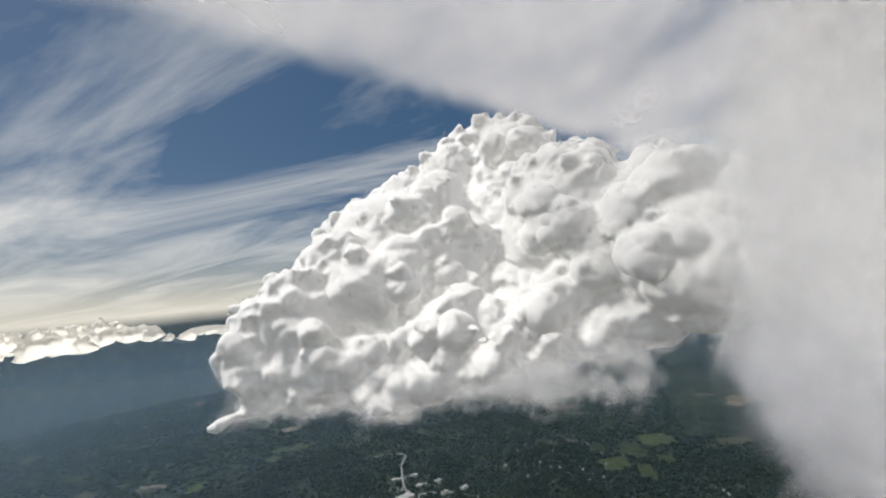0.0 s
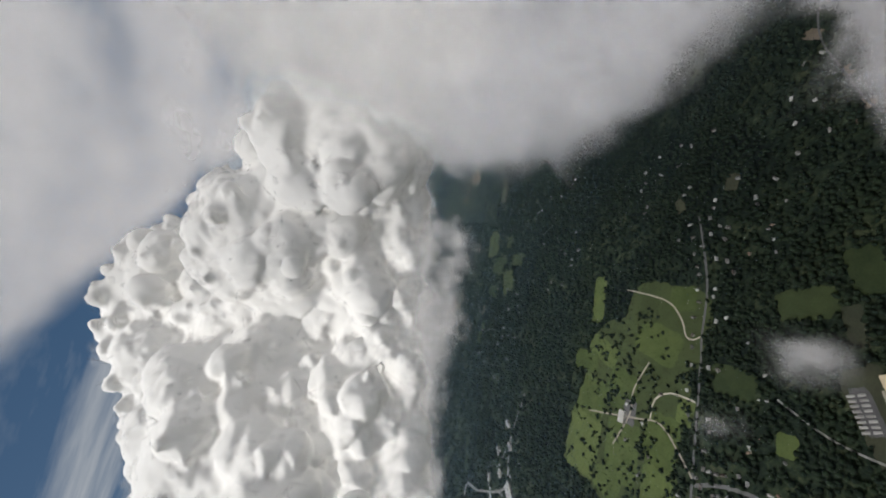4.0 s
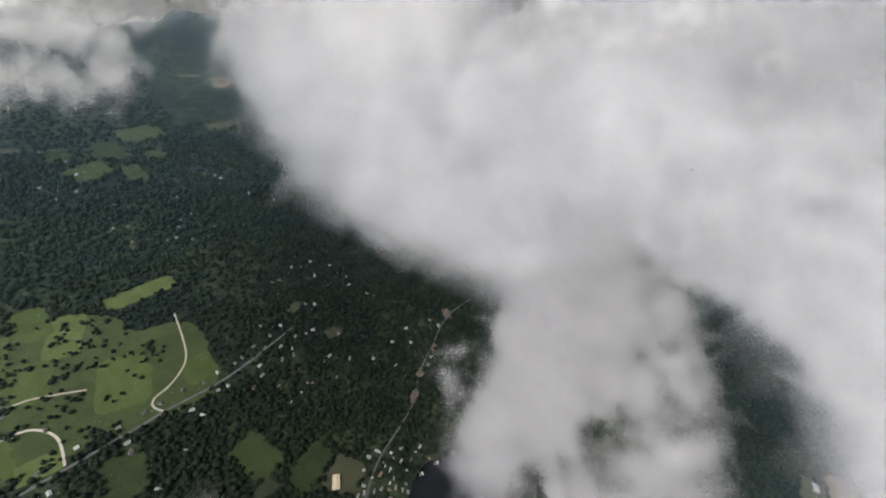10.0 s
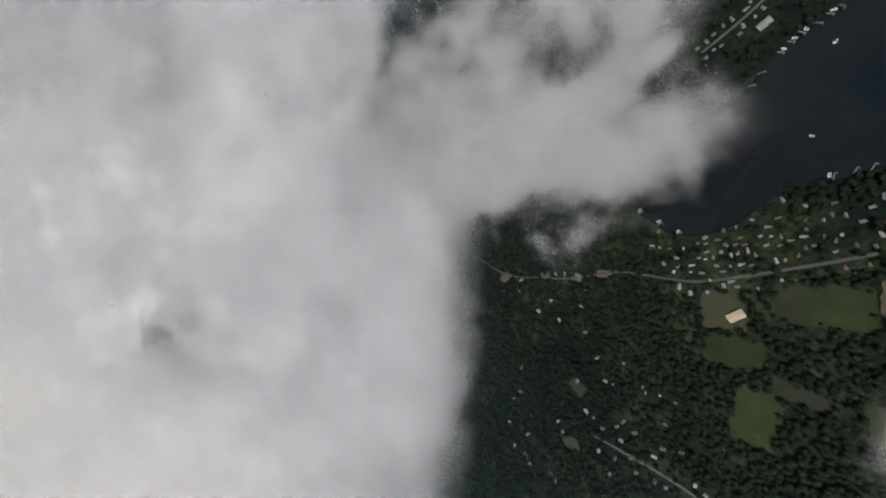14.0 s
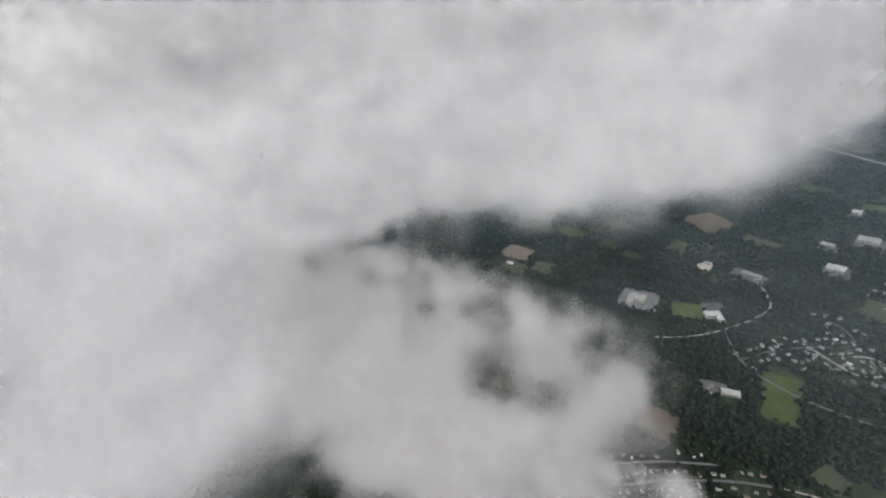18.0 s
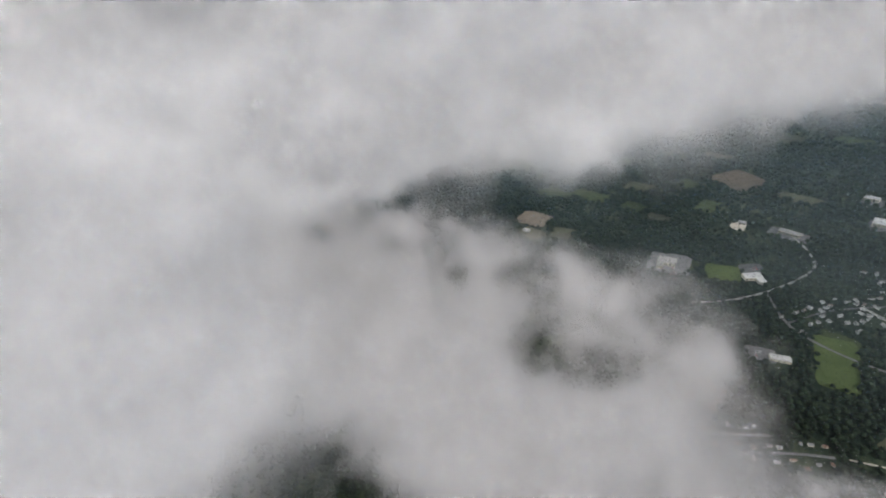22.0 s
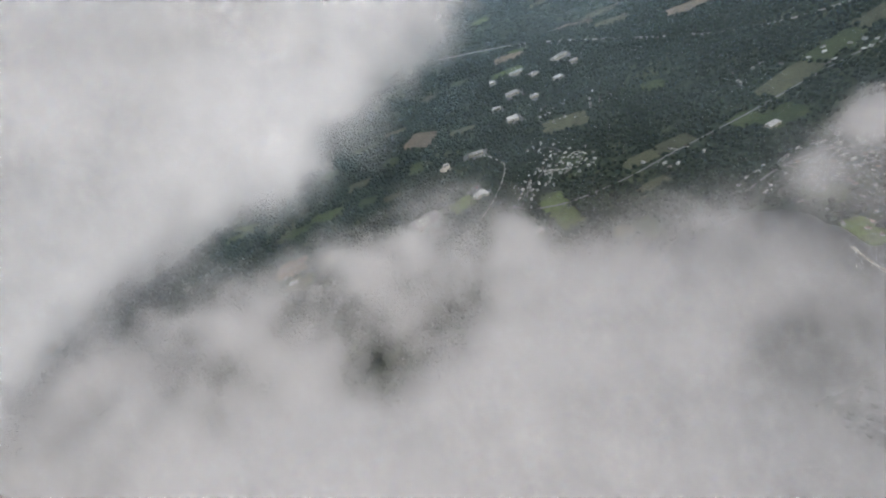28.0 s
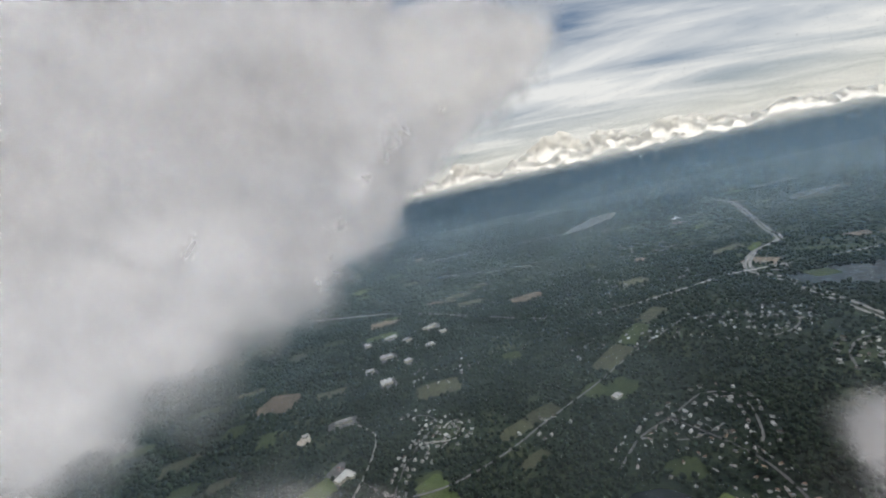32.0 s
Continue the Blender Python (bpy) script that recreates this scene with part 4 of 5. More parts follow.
def house(w, d, h, rise, wing, wall, roof, label):
    """Detached family house: walls with gables, pitched roof, chimney, windows, sometimes a wing."""
    base = tagged(new("house"), label, "house", "scattered family houses")
    bm = bmesh.new()
    box(bm, -w / 2, -d / 2, 0, w / 2, d / 2, h)
    for x in (-w / 2, w / 2):
        bm.faces.new([bm.verts.new(p) for p in ((x, -d / 2, h), (x, d / 2, h), (x, 0, h + rise))])
    if wing:
        box(bm, w / 2 - 0.5, -d / 2 + 1, 0, w / 2 + wing, d / 2 - 2, h * 0.75)
    part("wall", bm, wall, base)
    bm = bmesh.new()
    gable(bm, w, d, h, rise)
    if wing:
        n = len(bm.verts)
        gable(bm, wing, d - 3, h * 0.75, rise * 0.6, 0.4)
        bm.verts.ensure_lookup_table()
        for v in bm.verts[n:]:
            v.co += Vector((w / 2 + wing / 2, -0.5, 0))
    r = part("roof", bm, roof, base)
    bm = bmesh.new()
    box(bm, w * 0.2, 0.5, h, w * 0.2 + 0.9, 1.3, h + rise + 1.0)
    part("chimney", bm, BRICK, r)
    for x in (-w * 0.28, w * 0.22):
        for s in (1, -1):
            bm = bmesh.new()
            box(bm, x - 0.6, s * d / 2 - 0.05, 1.0, x + 0.6, s * d / 2 + 0.06, 2.3)
            part("window", bm, GLASS, base)
    return base


KINDS = [
    house(9.8, 6.8, 3.2, 2.6, 0, WALL_MATS[0], ROOF_MATS[0], "white sided house with grey shingle roof among trees"),
    house(9, 6.8, 5.2, 2.4, 5, WALL_MATS[1], ROOF_MATS[1], "cream two-storey house with brown roof and garage wing"),
    house(10.7, 7.6, 3.4, 2.8, 6, WALL_MATS[0], ROOF_MATS[2], "white house with pale shingle roof and side wing"),
    house(7.4, 6, 3, 2.4, 0, WALL_MATS[2], ROOF_MATS[3], "small blue-grey house with pale metal roof"),
    house(11.5, 7.6, 5.4, 3.0, 0, WALL_MATS[1], ROOF_MATS[0], "large cream house with grey shingle roof"),
    house(8.2, 6.8, 3.1, 2.5, 4, WALL_MATS[0], ROOF_MATS[1], "white cottage with brown shingle roof and lean-to"),
]
used = set()
taken, far_houses, NEAR = [], [], 560


def place_house(x, y, turn, rnd):
    for a, b in taken:
        if (a - x) ** 2 + (b - y) ** 2 < 9.5 ** 2:
            return
    cell = (int((x + HALF) / CELL), int((y + HALF) / CELL))
    taken.append((x, y))
    k = rnd.randrange(len(KINDS))
    m = pose(x, y, 0.02, 0, 0, turn) @ Matrix.Scale(0.74, 4)
    if (x - 170) ** 2 + (y - 120) ** 2 > NEAR ** 2:
        far_houses.append((x, y, turn, rnd.uniform(6, 9), rnd.uniform(4.5, 6), rnd.uniform(2.6, 4)))
        open_land[(GX - x) ** 2 + (GY - y) ** 2 < rnd.uniform(7, 13) ** 2] = True
        return
    if k in used:
        copy_thing(KINDS[k], m)
    else:
        used.add(k)
        KINDS[k].matrix_basis = m
    open_land[(GX - x) ** 2 + (GY - y) ** 2 < rnd.uniform(7, 13) ** 2] = True


LAKE_MASK = inside(lake, 3)


def on_water(x, y):
    i, j = int((y + HALF) / CELL), int((x + HALF) / CELL)
    return 0 <= i < NC and 0 <= j < NC and LAKE_MASK[i, j]


def houses_along(line, spacing, offset, seed, both=True, skip=0.2):
    rnd = random.Random(seed)
    run = 0.0
    for a, b in zip(line, line[1:]):
        d = np.array(b) - np.array(a)
        L = np.linalg.norm(d)
        run += L
        if run > spacing and L > 0:
            run -= spacing
            d = d / L
            for s in ((1, -1) if both else (1,)):
                if rnd.random() < skip:
                    continue
                o = offset * rnd.uniform(0.85, 1.35) * s
                x, y = a[0] - d[1] * o + rnd.gauss(0, 3), a[1] + d[0] * o + rnd.gauss(0, 3)
                if not on_water(x, y):
                    place_house(x, y, math.degrees(math.atan2(d[1], d[0])) + rnd.choice((0, 90)) + rnd.gauss(0, 8), rnd)


def houses_about(x, y, rx, ry, count, seed):
    rnd = random.Random(seed)
    for _ in range(count):
        a, r = rnd.uniform(0, 2 * math.pi), math.sqrt(rnd.random())
        px, py = x + rx * r * math.cos(a), y + ry * r * math.sin(a)
        if not on_water(px, py):
            place_house(px, py, rnd.uniform(0, 180), rnd)


houses_along(SOUTH, 11, 13, 1, skip=0.1)
houses_along(SOUTH[:-14], 11, 30, 2, both=False, skip=0.1)
houses_along(SOUTH[:-18], 12, 45, 52, both=False, skip=0.15)
houses_along(SOUTH[:-22], 12, 60, 53, both=False, skip=0.25)
houses_about(-10, -130, 75, 45, 26, 3)
houses_about(90, -30, 60, 40, 20, 4)
houses_about(300, 240, 50, 60, 18, 5)
houses_about(345, 520, 60, 90, 24, 6)
houses_along(VILLAGE, 13, 12, 7, skip=0.05)
houses_along(VILLAGE_B, 13, 12, 8, skip=0.1)
houses_along(LOOP, 20, 18, 9, skip=0.1)
houses_along(MAIN, 34, 22, 10, skip=0.4)
houses_along(SUB_A, 20, 18, 11, skip=0.1)
houses_along(SUB_A2, 20, 17, 12)
houses_about(-115, 770, 90, 80, 40, 13)
houses_along(SUB_B, 21, 18, 14, skip=0.1)
houses_along(SUB_B2, 21, 18, 15)
houses_along(SUB_C, 22, 18, 16)
houses_along(SUB_C2, 24, 18, 17)
houses_about(920, 640, 150, 130, 45, 18)
houses_along(SUB_D, 24, 18, 19)
houses_about(820, 980, 180, 90, 45, 20)
houses_about(480, 1010, 200, 60, 26, 21)
houses_about(-60, 1080, 120, 80, 22, 22)
houses_about(1110, 1980, 120, 190, 40, 23)
houses_about(140, 740, 60, 40, 8, 24)
houses_about(-60, -560, 160, 240, 26, 25)
houses_about(150, -420, 260, 60, 12, 26)
houses_about(-220, -360, 160, 70, 10, 27)
houses_about(520, -1460, 300, 200, 24, 28)
houses_about(60, -1150, 260, 200, 16, 29)
houses_about(1050, -1120, 200, 90, 24, 30)
houses_about(420, -330, 90, 60, 8, 31)
houses_about(560, -560, 120, 90, 8, 32)
houses_about(700, 1500, 300, 150, 20, 33)


def far_estate(spots):
    """Distant houses, walls and pitched roofs, too small to tell apart singly."""
    wv, wf, rv, rf_ = [], [], [], []
    for x, y, turn, w, d, h in spots:
        m = pose(x, y, 0, 0, 0, turn)
        n = len(wv)
        wv += [m @ Vector((sx * w / 2, sy * d / 2, z)) for z in (0, h) for sx, sy in ((-1, -1), (1, -1), (1, 1), (-1, 1))]
        wf += [(n, n + 1, n + 5, n + 4), (n + 1, n + 2, n + 6, n + 5), (n + 2, n + 3, n + 7, n + 6), (n + 3, n, n + 4, n + 7)]
        n = len(rv)
        rv += [m @ Vector(p) for p in ((-w / 2 - 0.4, -d / 2 - 0.4, h - 0.2), (w / 2 + 0.4, -d / 2 - 0.4, h - 0.2), (w / 2 + 0.4, d / 2 + 0.4, h - 0.2), (-w / 2 - 0.4, d / 2 + 0.4, h - 0.2), (-w / 2 - 0.4, 0, h + 2.3), (w / 2 + 0.4, 0, h + 2.3))]
        rf_ += [(n, n + 1, n + 5, n + 4), (n + 2, n + 3, n + 4, n + 5), (n + 3, n, n + 4), (n + 1, n + 2, n + 5), (n + 3, n + 2, n + 1, n)]
    m, nt, out = material("far_roofs")
    geo = nt.nodes.new("ShaderNodeNewGeometry")
    c = ramp(nt, geo.outputs["Random Per Island"], [(0.0, (0.10, 0.08, 0.07)), (0.45, (0.18, 0.18, 0.18)), (0.8, (0.34, 0.34, 0.33)), (1.0, (0.55, 0.55, 0.54))])
    surface(nt, out, c, 0.8, noise3(nt, 0.8), 0.3, 0.2)
    base = tagged(new("far_houses"), "far houses with grey and brown roofs among trees", "houses", kind="stuff")
    for name, vv, ff, mm in (("walls", wv, wf, WALL_MATS[0]), ("roofs", rv, rf_, m)):
        ob = link_mesh(name, vv, ff, mm)
        ob.parent = base
        tagged(ob, kind="stuff")


far_estate(far_houses)


def hall(x, y, turn, w, d, h, roof, label, units=3, wing=None, seed=1, pitched=False, category="building"):
    """A large low building: walls, roof slab with parapet or ridge, roof units, a row of windows."""
    base = tagged(new("large_building"), label, category)
    bm = bmesh.new()
    box(bm, -w / 2, -d / 2, 0, w / 2, d / 2, h)
    if wing:
        box(bm, wing[0], wing[1], 0, wing[2], wing[3], h * 0.9)
    part("wall", bm, WALL_MATS[1] if not pitched else WALL_MATS[0], base)
    bm = bmesh.new()
    if pitched:
        gable(bm, w, d, h, d * 0.16)
    else:
        box(bm, -w / 2 - 0.3, -d / 2 - 0.3, h, w / 2 + 0.3, d / 2 + 0.3, h + 0.5)
        if wing:
            box(bm, wing[0] - 0.3, wing[1] - 0.3, h * 0.9, wing[2] + 0.3, wing[3] + 0.3, h * 0.9 + 0.45)
    r = part("roof", bm, roof, base)
    rnd = random.Random(seed)
    if not pitched:
        for _ in range(units):
            bm = bmesh.new()
            ux, uy = rnd.uniform(-w * 0.4, w * 0.4), rnd.uniform(-d * 0.35, d * 0.35)
            box(bm, ux - 1.5, uy - 1.2, h + 0.5, ux + 1.5, uy + 1.2, h + 2.0)
            part("roof_unit", bm, STEEL, r)
    for k in range(int(w // 8)):
        for s in (1, -1):
            bm = bmesh.new()
            cx = -w / 2 + 4 + 8 * k
            box(bm, cx - 2, s * d / 2 - 0.05, h * 0.35, cx + 2, s * d / 2 + 0.08, h * 0.7)
            part("window", bm, GLASS, base)
    base.matrix_basis = pose(x, y, 0.0, 0, 0, turn)
    c, s = math.cos(radians(turn)), math.sin(radians(turn))
    r0 = max(w, d) * 0.6 + 6
    open_land[(GX - x) ** 2 + (GY - y) ** 2 < r0 * r0] = True
    return base


def lot(x, y, w, d, turn, label="grey asphalt car park"):
    field(x, y, w, d, turn, ASPHALT, label, 9, 0.52 + 0.0045 * (field_no % 20))


hall(292, -182, 30, 38, 20, 6, TAN_ROOF, "long barn with bright tan metal roof", pitched=True, category="barn")
hall(94, -187, 62, 24, 13, 5, TAN_ROOF, "small barn with bright tan metal roof", pitched=True, category="barn")
hall(334, 22, 25, 24, 14, 6, GREY_ROOF, "grey roofed farm building", pitched=True, category="barn")
lot(338, -205, 70, 26, 30, "grey yard with rows of sheds")
for i in range(8):
    for j in range(2):
        hall(316 + i * 6.5 + j * 7, -215 + i * 3.7 - j * 12, 120, 9, 3.2, 2.4, GREY_ROOF, "low shed in a row on a yard", 0, seed=i, pitched=True, category="shed")
hall(-147, 550, 38, 30, 13, 6, WHITE_ROOF, "long white roofed hall", 2)
lot(-172, 538, 46, 34, 38)
hall(-95, 226, 60, 18, 9, 5, WHITE_ROOF, "white boathouse on the lake shore", 0, pitched=True, category="boathouse")
hall(-305, 722, 55, 34, 18, 8, WHITE_ROOF, "pale flat-roofed school beside a green field", 4, (4, -24, 17, -8))
lot(-325, 752, 46, 34, 55)
hall(-452, 640, 30, 40, 26, 8, GREY_ROOF, "grey flat-roofed school block beside a car park", 6, (-20, -30, -6, -12), 4)
lot(-448, 640, 92, 84, 30)
hall(-447, 905, 20, 16, 9, 7, WHITE_ROOF, "small white chapel-like hall", 0, pitched=True)
field(-447, 890, 34, 40, 20, GRAVEL, "pale gravel yard")
lot(-352, 930, 84, 44, 10)
hall(-352, 934, 10, 44, 16, 6, GREY_ROOF, "low grey commercial building", 4)
for x, y, t, w, d, s in [(-273, 1290, 8, 62, 40, 1), (-275, 1470, 5, 66, 34, 2), (-110, 1500, 12, 80, 36, 3), (-252, 1098, 15, 50, 40, 4), (-367, 1440, 5, 30, 36, 5), (-203, 1410, 10, 44, 26, 6), (-112, 1315, 0, 40, 26, 7), (-320, 1200, 8, 40, 24, 8), (-60, 1420, 10, 40, 22, 9), (-190, 1220, 10, 36, 26, 10)]:
    lot(x + 6, y - 8, w * 1.1, d * 1.5, t)
    hall(x, y, t + 9 * (s % 4), w * 0.72, d * 0.72, 8, WHITE_ROOF if s % 3 else GREY_ROOF, "large white flat-roofed industrial hall" if s % 3 else "large grey flat-roofed industrial hall", 6, seed=s)
hall(325, 786, 30, 24, 14, 6, WHITE_ROOF, "bright white roofed hall beside a field", 2)
hall(1046, -1035, 60, 70, 34, 9, WHITE_ROOF, "large white flat-roofed hall", 5)
for k in range(6):
    hall(1150 - 60 * k, -1150 + 10 * k - 60 * (k % 2), 20 + 10 * k, 30, 14, 6, GREY_ROOF, "low grey commercial building", 2, seed=k)
hall(-815, 470, 20, 20, 12, 5, WHITE_ROOF, "white shed beside a quarry", 0, pitched=True, category="shed")
hall(1640, 2520, 30, 60, 36, 9, WHITE_ROOF, "far white flat-roofed hall", 3)
hall(560, -640, 5, 32, 18, 6, GREY_ROOF, "grey farmstead building among meadows", 2)
lot(540, -622, 60, 40, 5, "pale bare farmyard surface")
hall(760, -560, 10, 40, 20, 7, WHITE_ROOF, "white farm hall among meadows", 2)
# ball field
field(-421, 662, 26, 24, 20, FIELD_TAN, "tan dirt ball field with pale rim", 2, 0.53)
field(-424, 666, 15, 14, 20, FIELD_GREEN, "green infield of a ball field", 2, 0.56)


def dock(length, label):
    base = tagged(new("dock"), label, "dock", "private boat docks")
    bm = bmesh.new()
    box(bm, 0, -0.9, 0.55, length, 0.9, 0.75)
    box(bm, length - 1.8, -3.2, 0.55, length, 0.9, 0.75)
    part("deck", bm, TIMBER, base)
    for x in np.linspace(1, length - 0.4, 4):
        for y in (-0.8, 0.8):
            bm = bmesh.new()
            bmesh.ops.create_cone(bm, segments=8, radius1=0.12, radius2=0.12, depth=1.4, cap_ends=True, matrix=Matrix.Translation((x, y, 0.4)))
            part("post", bm, TIMBER, base)
    return base


def boat(length, label):
    base = tagged(new("motor_boat"), label, "boat", "moored boats")
    bm = bmesh.new()
    ring = [(-0.5, 0.3), (0.1, 0.34), (0.35, 0.22), (0.5, 0.0)]
    lo = [bm.verts.new((x * length, y * length * 0.7 * s, 0.0)) for s, rr in ((1, ring), (-1, ring[2::-1])) for x, y in rr]
    hi = [bm.verts.new((v.co.x * 1.05, v.co.y * 1.2, 0.9)) for v in lo]
    bm.faces.new(lo)
    bm.faces.new(hi)
    for i in range(len(lo)):
        j = (i + 1) % len(lo)
        bm.faces.new((lo[i], lo[j], hi[j], hi[i]))
    part("hull", bm, PAINT[0], base)
    bm = bmesh.new()
    box(bm, -0.1 * length, -0.16 * length, 0.9, 0.15 * length, 0.16 * length, 1.5)
    part("windscreen", bm, GLASS, base)
    bm = bmesh.new()
    box(bm, -0.56 * length, -0.3, 0.3, -0.5 * length, 0.3, 1.4)
    part("outboard_motor", bm, PAINT[1], base)
    return base


pier = dock(10, "grey timber boat dock on a lake shore")
skiff = boat(6.5, "small white motor boat afloat on a lake")
first = [True, True]
shore = np.array(lake)
mid = shore.mean(0)
rnd = random.Random(77)
for k in range(0, len(lake), 2):
    x, y = lake[k]
    if y > 430 or (x > 260 and y > 330) or (x < -120 and -40 < y < 60):
        continue
    if rnd.random() < 0.2:
        continue
    inward = mid - shore[k]
    a = math.degrees(math.atan2(inward[1], inward[0])) + rnd.gauss(0, 12)
    m = pose(x, y, 0.1, 0, 0, a)
    if first[0]:
        pier.matrix_basis, first[0] = m, False
    else:
        copy_thing(pier, m)
    if rnd.random() < 0.45:
        q = m @ pose(7, 4.5, 0.05, 0, 0, rnd.gauss(0, 10))
        if first[1]:
            skiff.matrix_basis, first[1] = q, False
        else:
            copy_thing(skiff, q)
for x, y, a in [(150, 330, 40), (0, 210, 80), (40, 90, 10)]:
    copy_thing(skiff, pose(x, y, 0.15, 0, 0, a))


def car(mat, label):
    base = tagged(new("parked_car"), label, "car", "parked cars")
    bm = bmesh.new()
    v = box(bm, -2.2, -0.9, 0.35, 2.2, 0.9, 0.95)
    bmesh.ops.bevel(bm, geom=bm.edges[:], offset=0.15, segments=1, affect="EDGES")
    part("body", bm, mat, base)
    bm = bmesh.new()
    v = box(bm, -1.5, -0.8, 0.95, 0.9, 0.8, 1.5)
    for q in v:
        if q.co.z > 1.2:
            q.co.x *= 0.75
            q.co.y *= 0.85
    part("cabin", bm, GLASS, base)
    for x in (-1.4, 1.4):
        for y in (-0.85, 0.85):
            bm = bmesh.new()
            bmesh.ops.create_cone(bm, segments=10, radius1=0.34, radius2=0.34, depth=0.22, cap_ends=True, matrix=Matrix.Translation((x, y, 0.34)) @ Matrix.Rotation(math.pi / 2, 4, "X"))
            part("wheel", bm, RUBBER, base)
    return base


CARS = [car(PAINT[0], "white car parked on asphalt"), car(PAINT[1], "dark car parked on asphalt"), car(PAINT[2], "red car parked on asphalt")]
cars_used = set()
for cx, cy, turn, nx, ny in [(-415, 622, 30, 5, 5), (-172, 536, 38, 5, 3), (-325, 760, 55, 5, 2), (-352, 912, 10, 8, 1), (-240, 1255, 8, 8, 2)]:
    for i in range(nx):
        for j in range(ny):
            if rnd.random() < 0.3:
                continue
            p = pose(cx, cy, 0.6, 0, 0, turn) @ pose(i * 3.2 - nx * 1.6, j * 9 - ny * 4.5, 0, 0, 0, 90)
            k = rnd.choice((0, 0, 1, 1, 2))
            if k in cars_used:
                copy_thing(CARS[k], p)
            else:
                cars_used.add(k)
                CARS[k].matrix_basis = p
for k in range(3):
    if k not in cars_used:
        CARS[k].matrix_basis = pose(-330 + 4 * k, 750, 0.6, 0, 0, 55)

# ---- trees and woods ----
def leaf_material(name, low, high):
    m, nt, out = material(name)
    geo = nt.nodes.new("ShaderNodeNewGeometry")
    f = mathn(nt, "ADD", mathn(nt, "MULTIPLY", geo.outputs["Random Per Island"], 0.55), mathn(nt, "MULTIPLY", noise3(nt, 1 / 130, 3), 0.45))
    c = ramp(nt, f, [(0.15, low), (0.85, high)])
    surface(nt, out, c, 0.95, noise3(nt, 0.7, 3), 0.8, 0.6)
    return m


LEAF = leaf_material("woodland_leaves", (0.006, 0.013, 0.009), (0.022, 0.038, 0.019))
BARK = plain("tree_bark", (0.06, 0.05, 0.04), (0.12, 0.1, 0.08), 1.0)

PHI = (1 + 5 ** 0.5) / 2
ico = np.array([(-1, PHI, 0), (1, PHI, 0), (-1, -PHI, 0), (1, -PHI, 0), (0, -1, PHI), (0, 1, PHI), (0, -1, -PHI), (0, 1, -PHI), (PHI, 0, -1), (PHI, 0, 1), (-PHI, 0, -1), (-PHI, 0, 1)]) / math.sqrt(1 + PHI * PHI)
ico_f = np.array([(0, 11, 5), (0, 5, 1), (0, 1, 7), (0, 7, 10), (0, 10, 11), (1, 5, 9), (5, 11, 4), (11, 10, 2), (10, 7, 6), (7, 1, 8), (3, 9, 4), (3, 4, 2), (3, 2, 6), (3, 6, 8), (3, 8, 9), (4, 9, 5), (2, 4, 11), (6, 2, 10), (8, 6, 7), (9, 8, 1)])


def crowns(name, xy, radii, heights, rng, mat, label, base_z=0.0):
    n = len(xy)
    v = ico[None] * (1 + rng.normal(0, 0.16, (n, 12, 1)))
    v = v * np.stack([radii, radii, heights * 0.5], 1)[:, None]
    v[..., 0] += xy[:, 0, None]
    v[..., 1] += xy[:, 1, None]
    v[..., 2] += (heights * 0.5)[:, None] + base_z
    f = (ico_f[None] + (np.arange(n) * 12)[:, None, None]).reshape(-1)
    me = bpy.data.meshes.new(name)
    me.vertices.add(n * 12)
    me.vertices.foreach_set("co", v.reshape(-1))
    me.loops.add(n * 60)
    me.loops.foreach_set("vertex_index", f)
    me.polygons.add(n * 20)
    me.polygons.foreach_set("loop_start", np.arange(0, n * 60, 3))
    me.polygons.foreach_set("use_smooth", np.ones(n * 20, bool))
    me.update(calc_edges=True)
    me.materials.append(mat)
    return tagged(new(name, me), label, "woods", kind="stuff")


rng = np.random.default_rng(12)
open_land[inside(lake, 6)] = True
near = np.argwhere(~open_land)
keep = rng.random(len(near))
px = -HALF + CELL * (near[:, 1] + 0.5)
py = -HALF + CELL * (near[:, 0] + 0.5)
dist = np.hypot(px - 100, py - 100)
thick = np.array([noise.noise((a / 210, b / 210, 3.3)) for a, b in zip(px, py)])
chance = np.clip(1.15 - dist / 2300, 0.15, 1) * np.clip(0.66 + 0.5 * thick, 0.2, 0.95) * 0.72
sel = keep < chance
xy = np.stack([px[sel], py[sel]], 1) + rng.uniform(-CELL * 0.6, CELL * 0.6, (sel.sum(), 2))
rad = rng.uniform(2.6, 5.8, len(xy)) * (1 + 0.25 * (dist[sel] > 1100))
crowns("woods", xy, rad, rad * rng.uniform(1.6, 2.5, len(xy)), rng, LEAF, "dense dark green mixed woods")
# far woods in clumps
for line_ in (HIGHWAY, CROSS):
    FAR_OPEN += [(x_, y_, 26) for x_, y_ in smooth_line(line_, 24)]
fx, fy = np.meshgrid(np.arange(-4300, 4300, 24.0), np.arange(-4300, 4300, 24.0))
fx, fy = fx.reshape(-1), fy.reshape(-1)
far_off = np.hypot(fx - 100, fy - 100)
sel = ((np.abs(fx) > HALF) | (np.abs(fy) > HALF)) & (far_off < 4300) & ((fy > 300) | (fx > 0))
for px_, py_, pr_ in FAR_OPEN:
    sel &= (fx - px_) ** 2 + (fy - py_) ** 2 > pr_ ** 2
sel &= rng.random(len(fx)) < 0.62
far_xy = np.stack([fx[sel], fy[sel]], 1) + rng.uniform(-12, 12, (sel.sum(), 2))
far_r = rng.uniform(9, 16, len(far_xy))
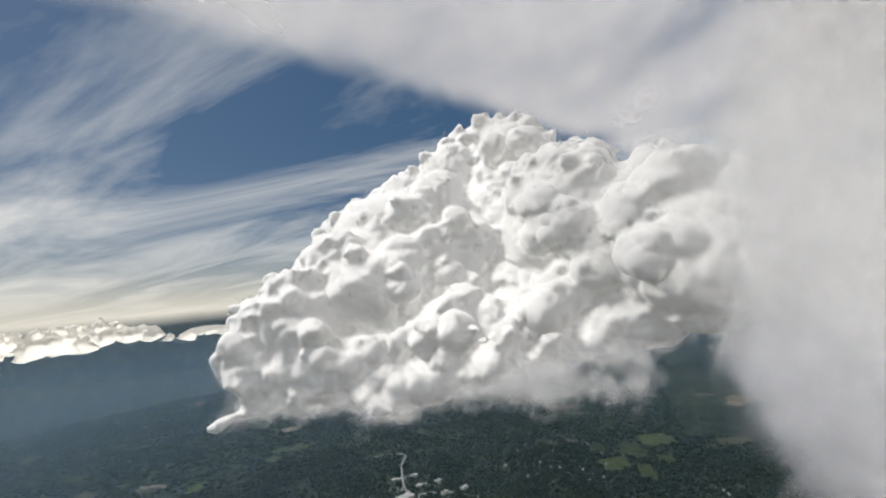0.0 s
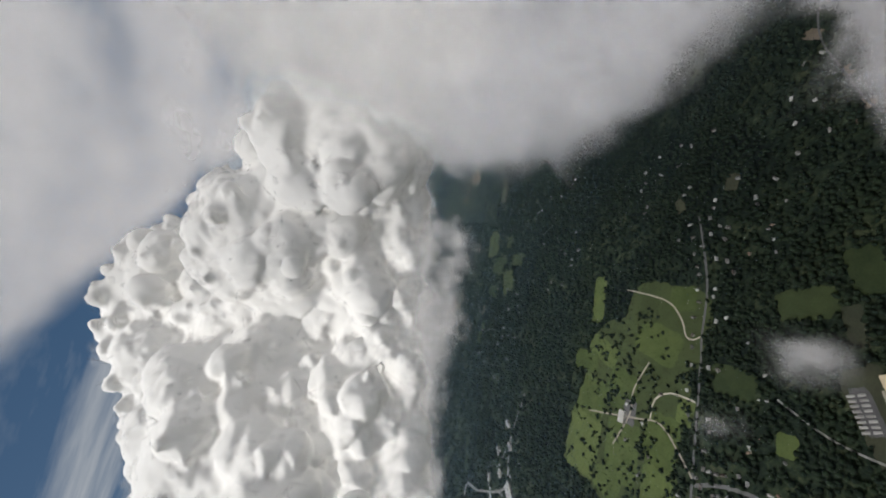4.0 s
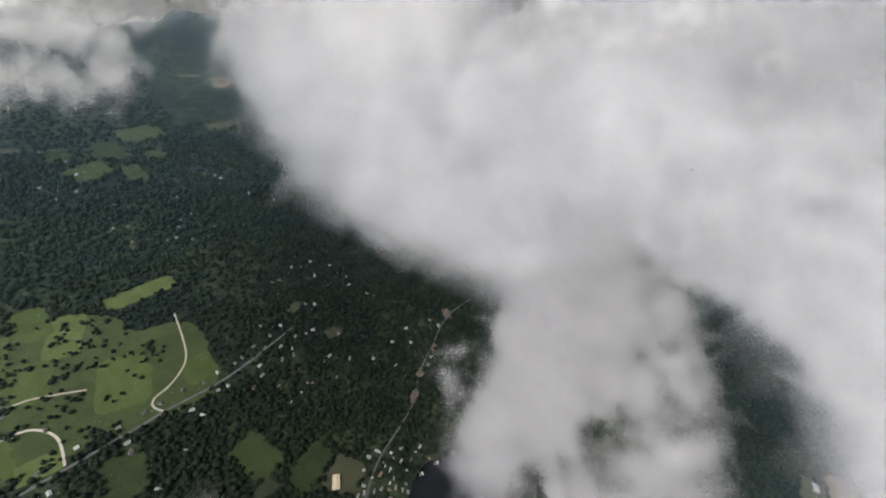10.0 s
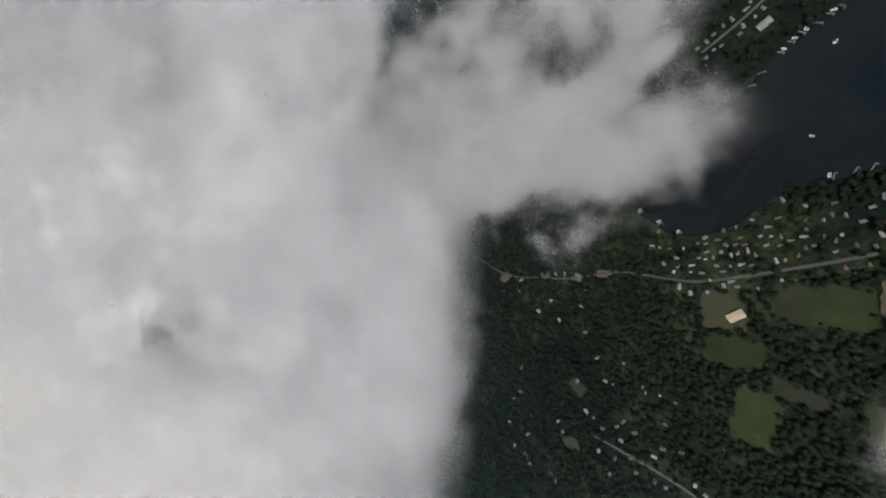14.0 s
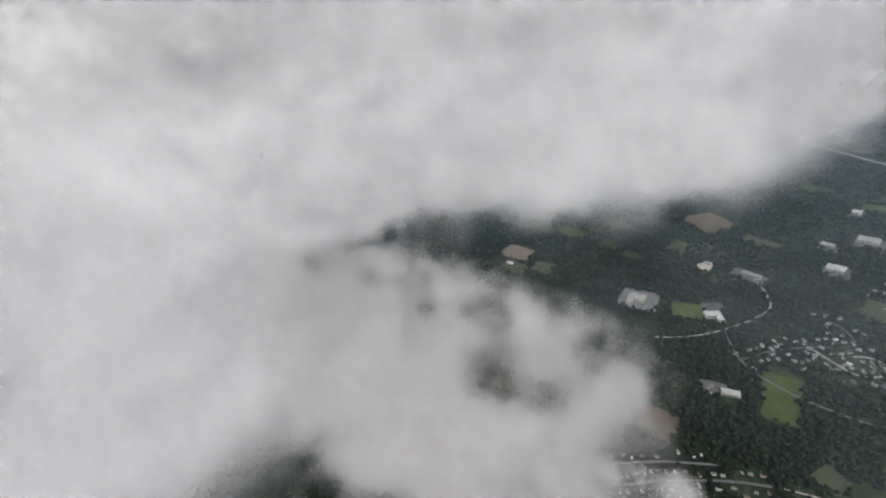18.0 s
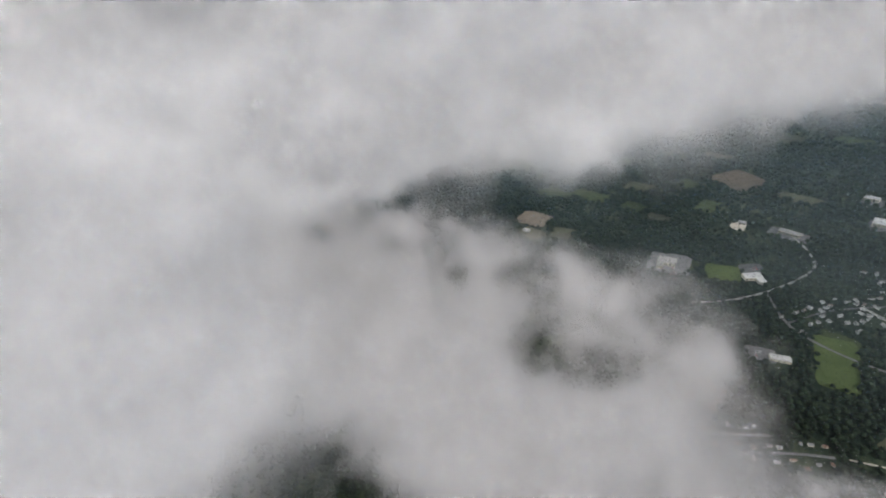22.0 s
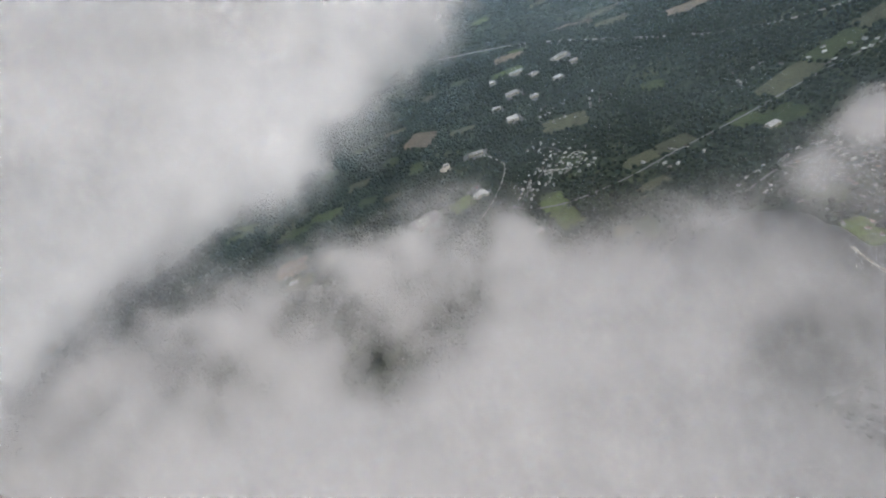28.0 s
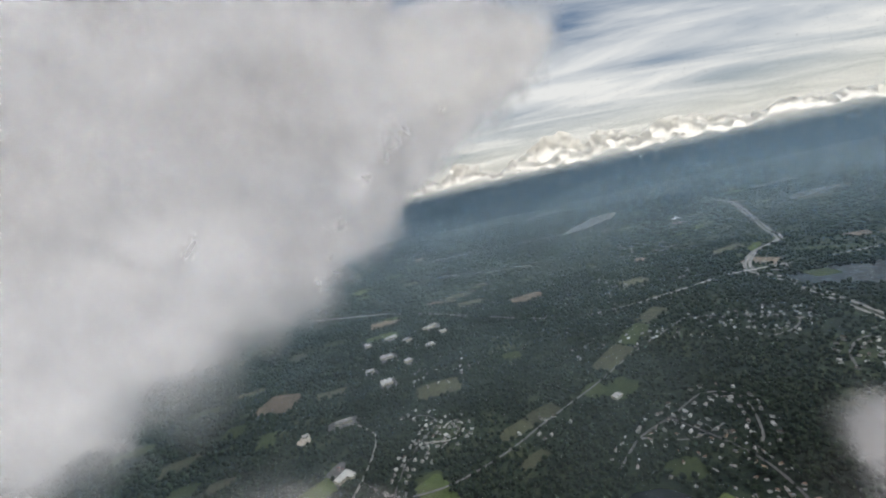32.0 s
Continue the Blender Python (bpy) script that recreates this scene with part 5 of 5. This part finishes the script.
crowns("far_woods", far_xy, far_r, rng.uniform(6, 11, len(far_xy)), rng, LEAF, "far dark green woods under haze")
isle = rng.uniform(-1, 1, (160, 2))
isle = isle[(isle ** 2).sum(1) < 1] * (130, 70) + (1480, 880)
crowns("island_woods", isle, rng.uniform(6, 10, len(isle)), rng.uniform(12, 20, len(isle)), rng, LEAF, "wooded island in a silvery lake")


# hedgerow trees between the meadows
hedge = []
for ax, ay, bx, by in [(330, -700, 760, -690), (420, -800, 440, -500), (500, -800, 520, -480), (600, -790, 620, -450), (690, -780, 700, -450), (330, -560, 760, -575), (260, -640, 400, -650), (380, -470, 700, -480)]:
    m_ = int(math.hypot(bx - ax, by - ay) / 8)
    for k in range(m_):
        if rng.random() < 0.6:
            hedge.append((ax + (bx - ax) * k / m_ + rng.normal(0, 6), ay + (by - ay) * k / m_ + rng.normal(0, 6)))
for _ in range(70):
    cx_, cy_ = rng.uniform(280, 760), rng.uniform(-800, -450)
    for _ in range(int(rng.integers(1, 7))):
        hedge.append((cx_ + rng.normal(0, 9), cy_ + rng.normal(0, 9)))
hedge = np.array(hedge)
crowns("hedgerow_trees", hedge, rng.uniform(2.5, 5, len(hedge)), rng.uniform(5, 10, len(hedge)), rng, LEAF, "dark hedgerow trees between green meadows")


def tree(height, seed, label):
    """Garden tree: tapered trunk, limbs, and a crown of many small clumps."""
    r = random.Random(seed)
    base = tagged(new("tree"), label, "tree", "garden trees")
    bm = bmesh.new()
    bmesh.ops.create_cone(bm, segments=7, radius1=height * 0.03, radius2=height * 0.012, depth=height * 0.6, matrix=Matrix.Translation((0, 0, height * 0.3)))
    part("trunk", bm, BARK, base)
    for k in range(4):
        bm = bmesh.new()
        a = k * 1.57 + r.random()
        bmesh.ops.create_cone(bm, segments=5, radius1=height * 0.012, radius2=height * 0.005, depth=height * 0.35,
                              matrix=Matrix.Translation((math.cos(a) * height * 0.1, math.sin(a) * height * 0.1, height * 0.5)) @ Matrix.Rotation(a, 4, "Z") @ Matrix.Rotation(0.8, 4, "Y"))
        part("limb", bm, BARK, base)
    bm = bmesh.new()
    for _ in range(34):
        u, w = r.uniform(0, 6.28), r.uniform(-1, 1)
        q = math.sqrt(1 - w * w) * r.uniform(0.5, 1)
        s = height * r.uniform(0.06, 0.13)
        bmesh.ops.create_icosphere(bm, subdivisions=1, radius=s, matrix=Matrix.Translation((math.cos(u) * q * height * 0.3, math.sin(u) * q * height * 0.3, height * (0.66 + 0.26 * w))))
    for v in bm.verts:
        v.co *= 1 + r.gauss(0, 0.02)
    part("crown", bm, LEAF, base)
    return base


TREES = [tree(11, 1, "broad green garden tree beside a house"), tree(14, 2, "tall dark green garden tree beside a house"), tree(8, 3, "small green garden tree beside a house")]
tr = random.Random(5)
tree_used = set()
for x, y in taken[:150]:
    a, d = tr.uniform(0, 6.28), tr.uniform(10, 14)
    px_, py_ = x + math.cos(a) * d, y + math.sin(a) * d
    if on_water(px_, py_):
        continue
    k = tr.randrange(3)
    m = pose(px_, py_, 0, 0, 0, tr.uniform(0, 360))
    if k in tree_used:
        copy_thing(TREES[k], m)
    else:
        tree_used.add(k)
        TREES[k].matrix_basis = m
